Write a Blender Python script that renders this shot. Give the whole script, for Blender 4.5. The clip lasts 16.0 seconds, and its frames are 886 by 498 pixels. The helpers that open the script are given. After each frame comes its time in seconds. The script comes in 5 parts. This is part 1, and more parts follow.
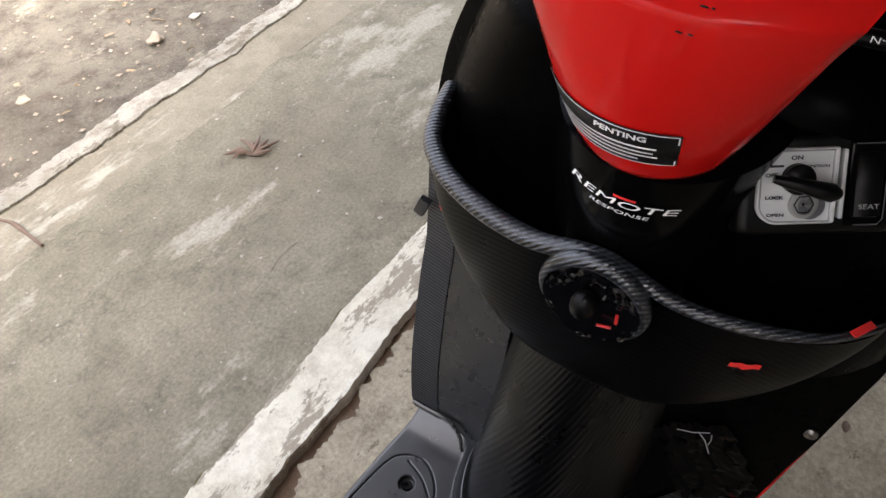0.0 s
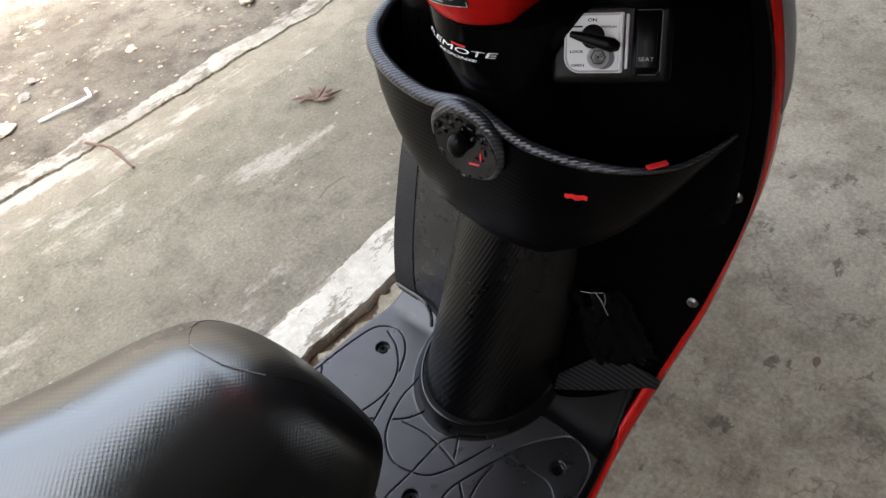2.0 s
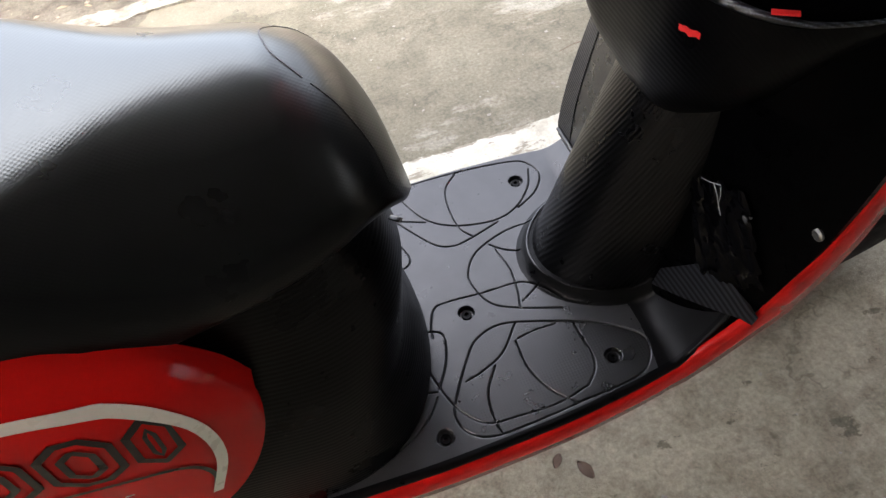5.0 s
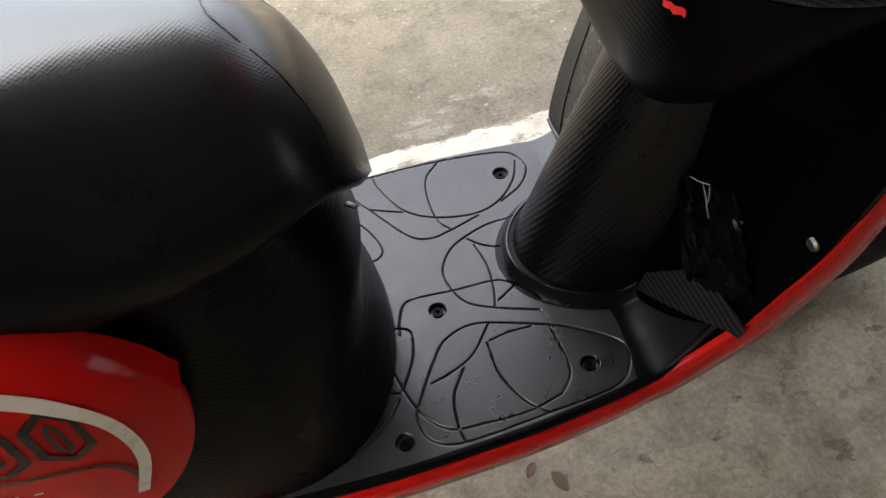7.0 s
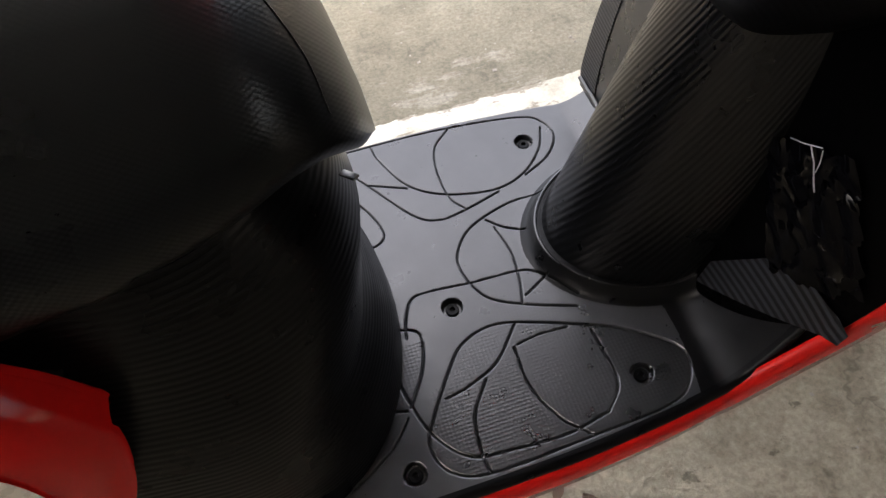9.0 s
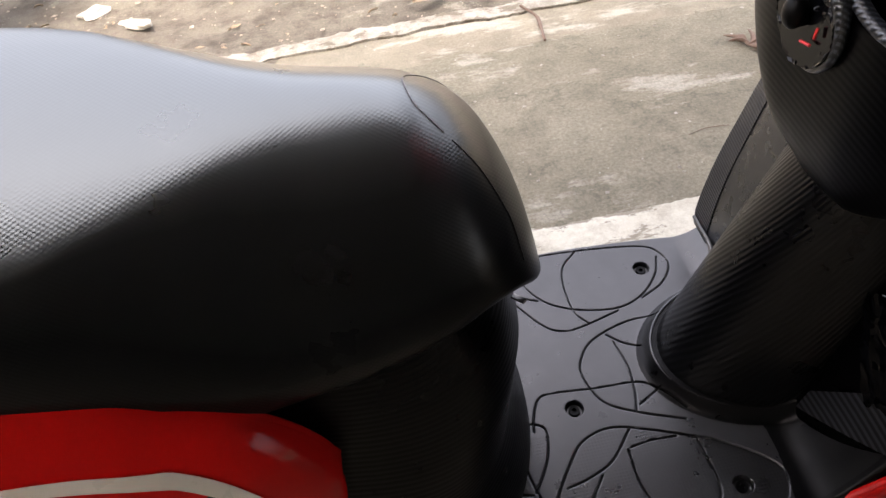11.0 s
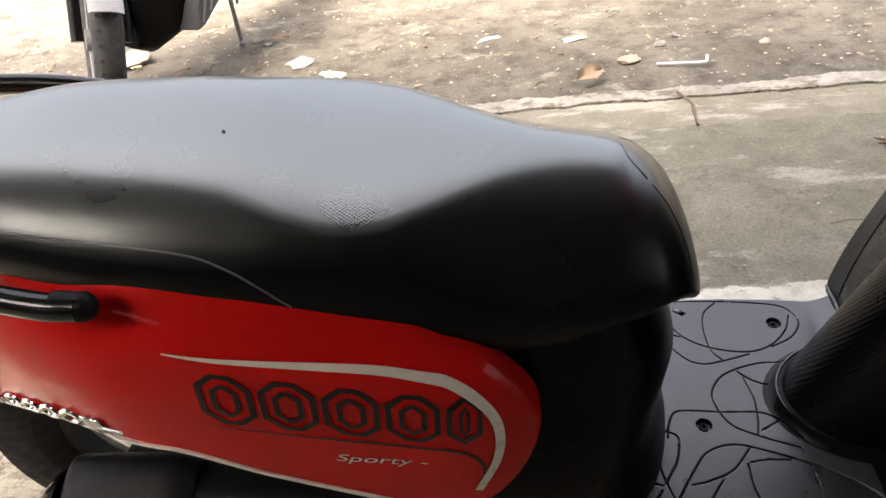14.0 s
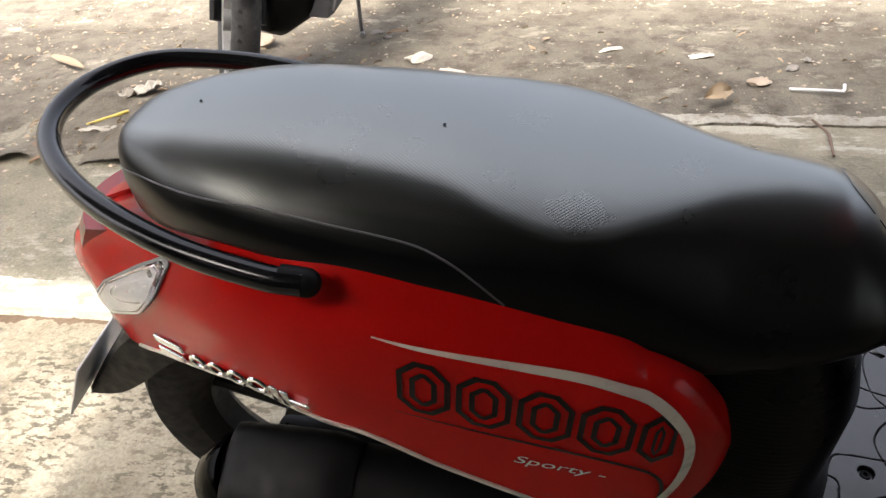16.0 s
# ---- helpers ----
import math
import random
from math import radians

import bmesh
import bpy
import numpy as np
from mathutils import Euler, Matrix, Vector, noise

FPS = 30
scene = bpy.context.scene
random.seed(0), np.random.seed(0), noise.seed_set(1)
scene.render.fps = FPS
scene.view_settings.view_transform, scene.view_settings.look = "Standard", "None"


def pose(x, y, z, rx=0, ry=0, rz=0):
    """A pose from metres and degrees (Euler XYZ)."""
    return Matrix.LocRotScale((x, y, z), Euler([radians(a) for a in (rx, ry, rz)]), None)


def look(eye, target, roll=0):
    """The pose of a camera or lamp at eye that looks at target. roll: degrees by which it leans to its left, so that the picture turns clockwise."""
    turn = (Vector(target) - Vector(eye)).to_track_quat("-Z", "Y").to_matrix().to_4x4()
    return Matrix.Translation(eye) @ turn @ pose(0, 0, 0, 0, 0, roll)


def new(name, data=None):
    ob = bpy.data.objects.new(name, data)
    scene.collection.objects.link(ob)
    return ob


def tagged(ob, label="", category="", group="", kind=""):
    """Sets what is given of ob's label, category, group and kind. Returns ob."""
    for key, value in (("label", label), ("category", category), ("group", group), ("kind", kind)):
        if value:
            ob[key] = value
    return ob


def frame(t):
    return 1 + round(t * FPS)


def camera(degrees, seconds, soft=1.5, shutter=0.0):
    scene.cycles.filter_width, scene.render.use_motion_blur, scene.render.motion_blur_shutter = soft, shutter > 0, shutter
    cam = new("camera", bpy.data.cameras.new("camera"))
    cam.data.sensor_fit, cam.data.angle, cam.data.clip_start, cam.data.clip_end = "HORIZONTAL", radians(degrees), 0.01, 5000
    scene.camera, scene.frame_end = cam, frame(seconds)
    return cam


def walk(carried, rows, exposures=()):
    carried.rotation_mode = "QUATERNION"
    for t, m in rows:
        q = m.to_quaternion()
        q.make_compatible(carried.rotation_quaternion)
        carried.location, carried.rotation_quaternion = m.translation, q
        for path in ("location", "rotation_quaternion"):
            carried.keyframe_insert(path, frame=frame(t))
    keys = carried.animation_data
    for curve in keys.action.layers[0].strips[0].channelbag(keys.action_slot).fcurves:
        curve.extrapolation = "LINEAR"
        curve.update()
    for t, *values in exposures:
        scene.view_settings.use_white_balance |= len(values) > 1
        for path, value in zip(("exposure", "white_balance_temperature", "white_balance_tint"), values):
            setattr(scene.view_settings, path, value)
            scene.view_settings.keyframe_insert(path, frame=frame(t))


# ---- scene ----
cam = camera(63.3, 16.0)
PATH = [
    (0, (-0.273, -0.148, 1.024), (0.869, 0.686, -0.391), -6.7),
    (0.5, (-0.301, -0.183, 1.041), (0.889, 0.632, -0.344), -8.5),
    (1, (-0.332, -0.214, 1.051), (0.888, 0.585, -0.318), -8.0),
    (1.5, (-0.337, -0.275, 1.045), (0.804, 0.578, -0.359), -8.4),
    (2, (-0.337, -0.374, 1.031), (0.632, 0.667, -0.376), -10.4),
    (2.5, (-0.337, -0.437, 1.015), (0.43, 0.775, -0.378), -12.4),
    (3, (-0.334, -0.452, 0.997), (0.277, 0.786, -0.45), -13.4),
    (3.5, (-0.308, -0.438, 0.964), (0.217, 0.737, -0.567), -10.6),
    (4, (-0.281, -0.444, 0.943), (0.151, 0.716, -0.628), -9.6),
    (4.2, (-0.277, -0.457, 0.943), (0.116, 0.738, -0.612), -9.8),
    (6.3, (-0.185, -0.545, 0.939), (-0.031, 0.782, -0.55), -10.9),
    (6.5, (-0.188, -0.533, 0.931), (0.009, 0.785, -0.56), -9.7),
    (7, (-0.196, -0.489, 0.899), (0.027, 0.798, -0.616), -8.7),
    (7.5, (-0.192, -0.446, 0.847), (0.108, 0.788, -0.699), -6.0),
    (8, (-0.198, -0.403, 0.801), (0.083, 0.809, -0.765), -6.4),
    (8.2, (-0.198, -0.388, 0.788), (0.067, 0.814, -0.788), -6.8),
    (10.5, (-0.238, -0.407, 0.86), (-0.084, 1.003, -0.551), -9.6),
    (11, (-0.262, -0.448, 0.905), (-0.191, 1.022, -0.449), -9.3),
    (11.5, (-0.275, -0.508, 0.945), (-0.282, 1.024, -0.34), -8.9),
    (12, (-0.263, -0.579, 0.971), (-0.365, 1.0, -0.251), -8.9),
    (12.5, (-0.256, -0.614, 0.991), (-0.405, 0.998, -0.182), -9.1),
    (13, (-0.276, -0.628, 0.996), (-0.389, 0.982, -0.185), -9.4),
    (13.5, (-0.313, -0.635, 1.003), (-0.468, 0.974, -0.176), -8.8),
    (14, (-0.349, -0.635, 1.007), (-0.564, 0.964, -0.175), -8.0),
    (14.5, (-0.378, -0.636, 1.011), (-0.663, 0.955, -0.166), -7.4),
    (15, (-0.409, -0.636, 1.012), (-0.728, 0.949, -0.166), -6.3),
    (15.5, (-0.449, -0.641, 1.014), (-0.809, 0.94, -0.157), -5.7),
    (16, (-0.474, -0.648, 1.02), (-0.869, 0.932, -0.142), -5.7),
]
walk(cam, [(t, look(eye, target, roll)) for t, eye, target, roll in PATH], exposures=[(0, 3.4, 6750, 12), (2.5, 3.6, 6450, 10), (4, 3.85, 6500, 11), (7, 3.72, 7000, 11), (8, 4.05, 7000, 11), (10.5, 3.55, 6900, 15), (11, 3.5, 6900, 16), (12, 3.55, 6900, 15), (14, 3.22, 6900, 13), (15.5, 3.08, 6500, 11), (16, 2.75, 6700, 11)])
# ---------------------------------------------------------------- light
world = bpy.data.worlds.new("world")
scene.world = world
world.use_nodes = True
wn, wl = world.node_tree.nodes, world.node_tree.links
sky = wn.new("ShaderNodeTexSky")
sky.sky_type = "NISHITA"
sky.sun_disc = False
SUN_ELEV, SUN_AZ = 54.2, 200.0  # azimuth: degrees from +y towards +x
sky.sun_elevation, sky.sun_rotation = radians(SUN_ELEV), radians(SUN_AZ)
sky.air_density, sky.dust_density, sky.ozone_density = 0.6, 10.0, 0.3
wn["Background"].inputs["Strength"].default_value = 0.15
haze = wn.new("ShaderNodeHueSaturation")
haze.inputs["Saturation"].default_value = 0.55
wl.new(sky.outputs[0], haze.inputs["Color"])
wl.new(haze.outputs[0], wn["Background"].inputs["Color"])
sun_data = bpy.data.lights.new("sun", "SUN")
sun_data.energy, sun_data.angle, sun_data.color = 0.88, radians(1.2), (1.0, 0.97, 0.93)
sun = new("sun", sun_data)
sx, sy, sz = (math.cos(radians(SUN_ELEV)) * math.sin(radians(SUN_AZ)), math.cos(radians(SUN_ELEV)) * math.cos(radians(SUN_AZ)), math.sin(radians(SUN_ELEV)))
sun.matrix_world = look((sx * 20, sy * 20, sz * 20), (0, 0, 0))


# ---------------------------------------------------------------- materials
def mat_base(name, colour, rough, metal=0.0, coat=0.0, spec=0.5):
    m = bpy.data.materials.new(name)
    m.use_nodes = True
    b = m.node_tree.nodes["Principled BSDF"]
    b.inputs["Base Color"].default_value = (*colour, 1)
    b.inputs["Roughness"].default_value = rough
    b.inputs["Metallic"].default_value = metal
    b.inputs["Coat Weight"].default_value = coat
    b.inputs["Coat Roughness"].default_value = 0.06
    b.inputs["Specular IOR Level"].default_value = spec
    return m, m.node_tree.nodes, m.node_tree.links, b


def coords(n, l, scale=(1, 1, 1), rot=(0, 0, 0)):
    tc, mp = n.new("ShaderNodeTexCoord"), n.new("ShaderNodeMapping")
    mp.inputs["Scale"].default_value = scale
    mp.inputs["Rotation"].default_value = [radians(a) for a in rot]
    l.new(tc.outputs["Object"], mp.inputs["Vector"])
    return mp.outputs["Vector"]


def noise_tex(n, l, vec, scale, detail=4, rough=0.6):
    t = n.new("ShaderNodeTexNoise")
    t.inputs["Scale"].default_value, t.inputs["Detail"].default_value, t.inputs["Roughness"].default_value = scale, detail, rough
    l.new(vec, t.inputs["Vector"])
    return t.outputs["Fac"]


def ramp(n, l, fac, stops):
    r = n.new("ShaderNodeValToRGB")
    e = r.color_ramp.elements
    while len(e) < len(stops):
        e.new(0.5)
    for el, (p, c) in zip(e, stops):
        el.position, el.color = p, (*c, 1) if len(c) == 3 else c
    l.new(fac, r.inputs["Fac"])
    return r.outputs["Color"]


def grey(v):
    return (v, v, v)


def mixc(n, l, fac, a, b, mode="MIX"):
    m = n.new("ShaderNodeMix")
    m.data_type, m.blend_type = "RGBA", mode
    for k, v in ((0, fac), (6, a), (7, b)):
        if isinstance(v, (int, float)):
            m.inputs[k].default_value = v
        elif isinstance(v, tuple):
            m.inputs[k].default_value = (*v, 1)
        else:
            l.new(v, m.inputs[k])
    return m.outputs[2]


def add_bump(n, l, b, height, strength, dist):
    bp = n.new("ShaderNodeBump")
    bp.inputs["Strength"].default_value, bp.inputs["Distance"].default_value = strength, dist
    l.new(height, bp.inputs["Height"])
    l.new(bp.outputs["Normal"], b.inputs["Normal"])
    return bp


def paint(name, colour, rough=0.25, coat=1.0, dirt=0.15, grain=0.0, spec=0.5):
    """Sprayed or moulded surface with slight dust and uneven gloss."""
    m, n, l, b = mat_base(name, colour, rough, coat=coat, spec=spec)
    v = coords(n, l)
    f = noise_tex(n, l, v, 9, 5)
    dust = tuple(min(1, c * 0.75 + 0.03) for c in colour)
    l.new(mixc(n, l, ramp(n, l, f, [(0.35, grey(0)), (0.75, grey(dirt))]), colour, dust), b.inputs["Base Color"])
    f2 = noise_tex(n, l, v, 60, 4)
    l.new(ramp(n, l, f2, [(0.3, grey(max(0.02, rough * 0.75))), (0.75, grey(min(1, rough * 1.35)))]), b.inputs["Roughness"])
    if grain:
        add_bump(n, l, b, noise_tex(n, l, v, 1400, 2), grain, 0.0004)
    return m


def carbon(name, dark, light, pitch, rot, rough=0.35, gloss=0.07, relief=0.12):
    """Ribbed carbon-look vinyl wrap: fine slanting bands."""
    m, n, l, b = mat_base(name, dark, rough, spec=gloss)
    v = coords(n, l, rot=rot)
    w = n.new("ShaderNodeTexWave")
    w.bands_direction, w.wave_profile = "X", "SIN"
    w.inputs["Scale"].default_value = 1 / (pitch * 3.18)
    w.inputs["Distortion"].default_value = 0.25
    l.new(v, w.inputs["Vector"])
    l.new(ramp(n, l, w.outputs["Fac"], [(0.3, dark), (0.75, light)]), b.inputs["Base Color"])
    l.new(ramp(n, l, noise_tex(n, l, v, 14, 4), [(0.3, grey(rough * 0.8)), (0.75, grey(rough * 1.3))]), b.inputs["Roughness"])
    add_bump(n, l, b, w.outputs["Fac"], relief, 0.0004)
    return m


def carbon_round(name, dark, light, pitch, centre, radius, slope, rough, gloss, relief):
    """Ribbed carbon-look vinyl wrapped round an upright column: fine lines that run up it at a slant."""
    m, n, l, b = mat_base(name, dark, rough, spec=gloss)
    v = coords(n, l)
    sep = n.new("ShaderNodeSeparateXYZ")
    l.new(v, sep.inputs[0])

    def calc(op, a, c):
        q = n.new("ShaderNodeMath")
        q.operation = op
        for k, e in enumerate((a, c)):
            if isinstance(e, (int, float)):
                q.inputs[k].default_value = e
            else:
                l.new(e, q.inputs[k])
        return q.outputs[0]

    turn = calc("ARCTAN2", sep.outputs["Y"], calc("SUBTRACT", centre, sep.outputs["X"]))
    run = calc("ADD", calc("MULTIPLY", turn, radius), calc("MULTIPLY", sep.outputs["Z"], slope))
    wave = calc("SINE", calc("MULTIPLY", run, 2 * math.pi / pitch), 0.0)
    fac = calc("ADD", calc("MULTIPLY", wave, 0.5), 0.5)
    l.new(ramp(n, l, fac, [(0.35, dark), (0.8, light)]), b.inputs["Base Color"])
    l.new(ramp(n, l, noise_tex(n, l, v, 14, 4), [(0.3, grey(rough * 0.8)), (0.75, grey(rough * 1.3))]), b.inputs["Roughness"])
    add_bump(n, l, b, fac, relief, 0.0006)
    return m


def weave(name, gloss, rough, tone):
    """Plaited carbon-look vinyl for rolled rims."""
    m, n, l, b = mat_base(name, (0.02, 0.022, 0.026), rough, spec=gloss)
    v = coords(n, l)
    w = n.new("ShaderNodeTexWave")
    w.bands_direction, w.wave_profile = "DIAGONAL", "SIN"
    w.inputs["Scale"].default_value = 0.628 / 0.0050
    w.inputs["Distortion"].default_value = 0.3
    l.new(v, w.inputs["Vector"])
    c = n.new("ShaderNodeTexBrick")
    c.offset, c.squash = 0.5, 1.0
    for k, q in (("Scale", 1.0), ("Mortar Size", 0.0004), ("Mortar Smooth", 0.6), ("Brick Width", 0.0046), ("Row Height", 0.0023)):
        c.inputs[k].default_value = q
    for k, q in (("Color1", 1.0), ("Color2", 0.6), ("Mortar", 0.15)):
        c.inputs[k].default_value = grey(q) if len(grey(q)) == 4 else (*grey(q), 1)
    l.new(coords(n, l, rot=(0, 0, 90)), c.inputs["Vector"])
    cells = ramp(n, l, w.outputs["Fac"], [(0.35, (0.002, 0.0022, 0.003)), (0.65, (0.095 * tone, 0.108 * tone, 0.130 * tone))])
    l.new(mixc(n, l, 1.0, cells, c.outputs["Color"], "MULTIPLY"), b.inputs["Base Color"])
    add_bump(n, l, b, w.outputs["Fac"], 0.5, 0.0006)
    return m


def vinyl(name):
    """Black seat vinyl with a pressed dimple pattern and a dull sheen."""
    m, n, l, b = mat_base(name, (0.003, 0.003, 0.0035), 0.3, spec=0.5)
    b.inputs["IOR"].default_value = 2.0
    b.inputs["Specular Tint"].default_value = (0.96, 1.0, 0.95, 1)
    v = coords(n, l)
    sep = n.new("ShaderNodeSeparateXYZ")
    l.new(v, sep.inputs[0])
    girth = n.new("ShaderNodeMath")
    girth.operation = "ADD"
    l.new(sep.outputs["Y"], girth.inputs[0])
    l.new(sep.outputs["Z"], girth.inputs[1])
    hs = []
    for sign in ("ADD", "SUBTRACT"):
        d = n.new("ShaderNodeMath")
        d.operation = sign
        l.new(sep.outputs["X"], d.inputs[0])
        l.new(girth.outputs[0], d.inputs[1])
        a = n.new("ShaderNodeMath")
        a.operation = "MULTIPLY"
        a.inputs[1].default_value = 2 * math.pi / 0.0040
        l.new(d.outputs[0], a.inputs[0])
        s = n.new("ShaderNodeMath")
        s.operation = "SINE"
        l.new(a.outputs[0], s.inputs[0])
        hs.append(s.outputs[0])
    mul = n.new("ShaderNodeMath")
    mul.operation = "ADD"
    l.new(hs[0], mul.inputs[0])
    l.new(hs[1], mul.inputs[1])
    v2 = coords(n, l)
    l.new(ramp(n, l, noise_tex(n, l, v2, 7, 5), [(0.3, grey(0.26)), (0.75, grey(0.34))]), b.inputs["Roughness"])
    l.new(mixc(n, l, ramp(n, l, noise_tex(n, l, v2, 22, 5), [(0.4, grey(0)), (0.8, grey(0.5))]), (0.0055, 0.0057, 0.0060), (0.009, 0.0092, 0.0094)), b.inputs["Base Color"])
    # gloss cut where the skin turns sideways, putting dark side reflections into the material
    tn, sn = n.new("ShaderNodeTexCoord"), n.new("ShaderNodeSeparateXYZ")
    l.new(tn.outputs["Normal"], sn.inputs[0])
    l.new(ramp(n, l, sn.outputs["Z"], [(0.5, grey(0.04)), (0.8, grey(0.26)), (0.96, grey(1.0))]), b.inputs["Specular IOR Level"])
    add_bump(n, l, b, mul.outputs[0], 0.08, 0.0003)
    return m


def dimpled(name, colour, dots):
    """Moulded rubber with tiny pressed dots, scuffed pale in places."""
    m, n, l, b = mat_base(name, colour, 0.4, spec=1.0)
    v = coords(n, l)
    vo = n.new("ShaderNodeTexVoronoi")
    vo.inputs["Scale"].default_value, vo.inputs["Randomness"].default_value = 300, 0.1
    l.new(v, vo.inputs["Vector"])
    worn = noise_tex(n, l, v, 16, 6)
    l.new(mixc(n, l, ramp(n, l, worn, [(0.4, grey(0)), (0.7, grey(1))]), tuple(0.8 * q for q in colour), tuple(1.35 * q for q in colour)), b.inputs["Base Color"])
    l.new(ramp(n, l, noise_tex(n, l, v, 40, 4), [(0.3, grey(0.26)), (0.75, grey(0.37))]), b.inputs["Roughness"])
    add_bump(n, l, b, vo.outputs["Distance"], dots, 0.0006)
    return m


def concrete(name, low, high, stain, scale=1.0, grit=1.0, pale=0.5, bump=0.5, patch=None, stretch=1.0, cracks=0.0, crisp=0.05, lichen=0.0):
    """Weathered concrete or packed earth: broad stains, blotches, grit."""
    m, n, l, b = mat_base(name, low, 0.88, spec=0.2)
    v = coords(n, l, (scale, scale, scale))
    vs = coords(n, l, (scale / stretch, scale, scale), (0, 0, 4))
    broad = noise_tex(n, l, v, 1.7, 6, 0.62)
    mid = noise_tex(n, l, v, 9, 8, 0.72)
    fine = noise_tex(n, l, v, 130, 6, 0.78)
    c = mixc(n, l, ramp(n, l, broad, [(0.36, grey(0)), (0.64, grey(1))]), low, high)
    c = mixc(n, l, ramp(n, l, mid, [(0.46, grey(0)), (0.66, grey(pale))]), c, stain)
    if patch:
        big = noise_tex(n, l, vs, patch[2], 11, 0.72)
        c = mixc(n, l, ramp(n, l, big, [(patch[3], grey(0)), (patch[3] + crisp, grey(patch[1]))]), c, patch[0])
    c = mixc(n, l, 0.7 * grit, c, ramp(n, l, fine, [(0.25, grey(0.2)), (0.5, grey(0.5)), (0.78, grey(0.85))]), "OVERLAY")
    if lichen:
        flecks = ramp(n, l, noise_tex(n, l, coords(n, l, (30, 64, 64), (0, 0, 12)), 1.0, 5, 0.66), [(0.52, grey(0)), (0.56, grey(lichen))])
        where = ramp(n, l, noise_tex(n, l, v, 3.2, 4, 0.6), [(0.42, grey(0)), (0.56, grey(1))])
        along = n.new("ShaderNodeMapRange")
        for k, q in (("From Min", -0.6), ("From Max", -1.2), ("To Min", 0.0), ("To Max", 1.0)):
            along.inputs[k].default_value = q
        sep = n.new("ShaderNodeSeparateXYZ")
        l.new(v, sep.inputs[0])
        l.new(sep.outputs["X"], along.inputs["Value"])
        where = mixc(n, l, 1.0, where, along.outputs[0], "MULTIPLY")
        c = mixc(n, l, mixc(n, l, 1.0, flecks, where, "MULTIPLY"), c, tuple(0.28 * q for q in low))
    if cracks:
        ridge = ramp(n, l, noise_tex(n, l, v, 5.0, 5, 0.6), [(0.486, grey(0)), (0.5, grey(1)), (0.514, grey(0))])
        where = ramp(n, l, noise_tex(n, l, vs, 6.5, 3), [(0.5, grey(0)), (0.58, grey(cracks))])
        c = mixc(n, l, mixc(n, l, 1.0, ridge, where, "MULTIPLY"), c, tuple(0.3 * q for q in low))
    l.new(c, b.inputs["Base Color"])
    h = mixc(n, l, 0.35, fine, mid)
    add_bump(n, l, b, h, bump, 0.006)
    return m


def glassy(name, colour, rough=0.05, through_it=1.0):
    m, n, l, b = mat_base(name, colour, rough)
    b.inputs["Transmission Weight"].default_value = through_it
    b.inputs["IOR"].default_value = 1.45
    return m


RED = paint("red_paint", (0.45, 0.0088, 0.0072), 0.2, 0.12, 0.03, spec=0.06)
BLACK_GLOSS = paint("black_gloss_plastic", (0.0015, 0.0015, 0.0016), 0.13, 0.0, 0.02, spec=0.035)
BLACK_DEEP = paint("black_textured_plastic", (0.0008, 0.0008, 0.0009), 0.3, 0.0, 0.01, 0.1, spec=0.015)
BLACK_SATIN = paint("black_satin_plastic", (0.0016, 0.0016, 0.0018), 0.36, 0.0, 0.03, 0.1, spec=0.14)
BLACK_MATT = paint("black_matt_plastic", (0.0045, 0.0045, 0.0048), 0.5, 0.0, 0.06, 0.2, spec=0.16)
GREY_PLASTIC = paint("grey_plastic", (0.06, 0.063, 0.067), 0.5, 0.0, 0.3, 0.3)
DARK_GREY_PLASTIC = paint("dark_grey_plastic", (0.022, 0.023, 0.025), 0.45, 0.0, 0.3, 0.3, spec=0.4)
LOCK_SILVER = paint("lock_silver", (0.42, 0.43, 0.43), 0.36, 0.15, 0.35)
FILM = paint("crumpled_film", (0.0008, 0.0008, 0.0012), 0.11, 0.0, 0.01, spec=0.07)
MAT_RUBBER = dimpled("floor_mat_rubber", (0.030, 0.0305, 0.0325), 0.05)
PAD_RUBBER = dimpled("floor_pad_rubber", (0.010, 0.0102, 0.0108), 0.40)
# smooth copy of the floor rubber with shade mixed into its colour
SHADED_RUBBER = paint("smooth_shaded_rubber", (0.003, 0.003, 0.0033), 0.36, 0.0, 0.04, 0.1, spec=0.2)
BLACK_PAINT_STEEL = paint("black_painted_steel", (0.004, 0.0045, 0.0055), 0.18, 0.08, 0.2, spec=0.3)
DUSTY_RUBBER = paint("dusty_tyre_rubber", (0.015, 0.0145, 0.0135), 0.8, 0.0, 0.8, 0.4)
RUBBER = paint("tyre_rubber", (0.010, 0.010, 0.010), 0.7, 0.0, 0.25, 0.4, spec=0.25)
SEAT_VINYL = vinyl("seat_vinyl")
SEAT_SIDE = paint("seat_side_vinyl", (0.005, 0.005, 0.0055), 0.42, 0.0, 0.1, 0.3)
PALE_THREAD = paint("pale_seam_thread", (0.22, 0.22, 0.225), 0.5, 0.0, 0.2)
THREAD = paint("seam_thread", (0.12, 0.12, 0.125), 0.5, 0.0, 0.2)
CARBON_STRIPE = carbon_round("carbon_stripe_vinyl", (0.0008, 0.0008, 0.001), (0.0045, 0.0048, 0.0056), 0.0046, 0.17, 0.12, 0.30, 0.30, 0.22, 0.4)
CARBON_RIB = carbon("carbon_ribbed_vinyl", (0.0008, 0.0008, 0.001), (0.004, 0.0041, 0.0046), 0.0050, (0, 78, 0), 0.3, 0.10, 0.4)
SATIN_GREY = paint("satin_grey_plastic", (0.010, 0.0108, 0.0128), 0.30, 0.0, 0.12, 0.1, spec=0.6)
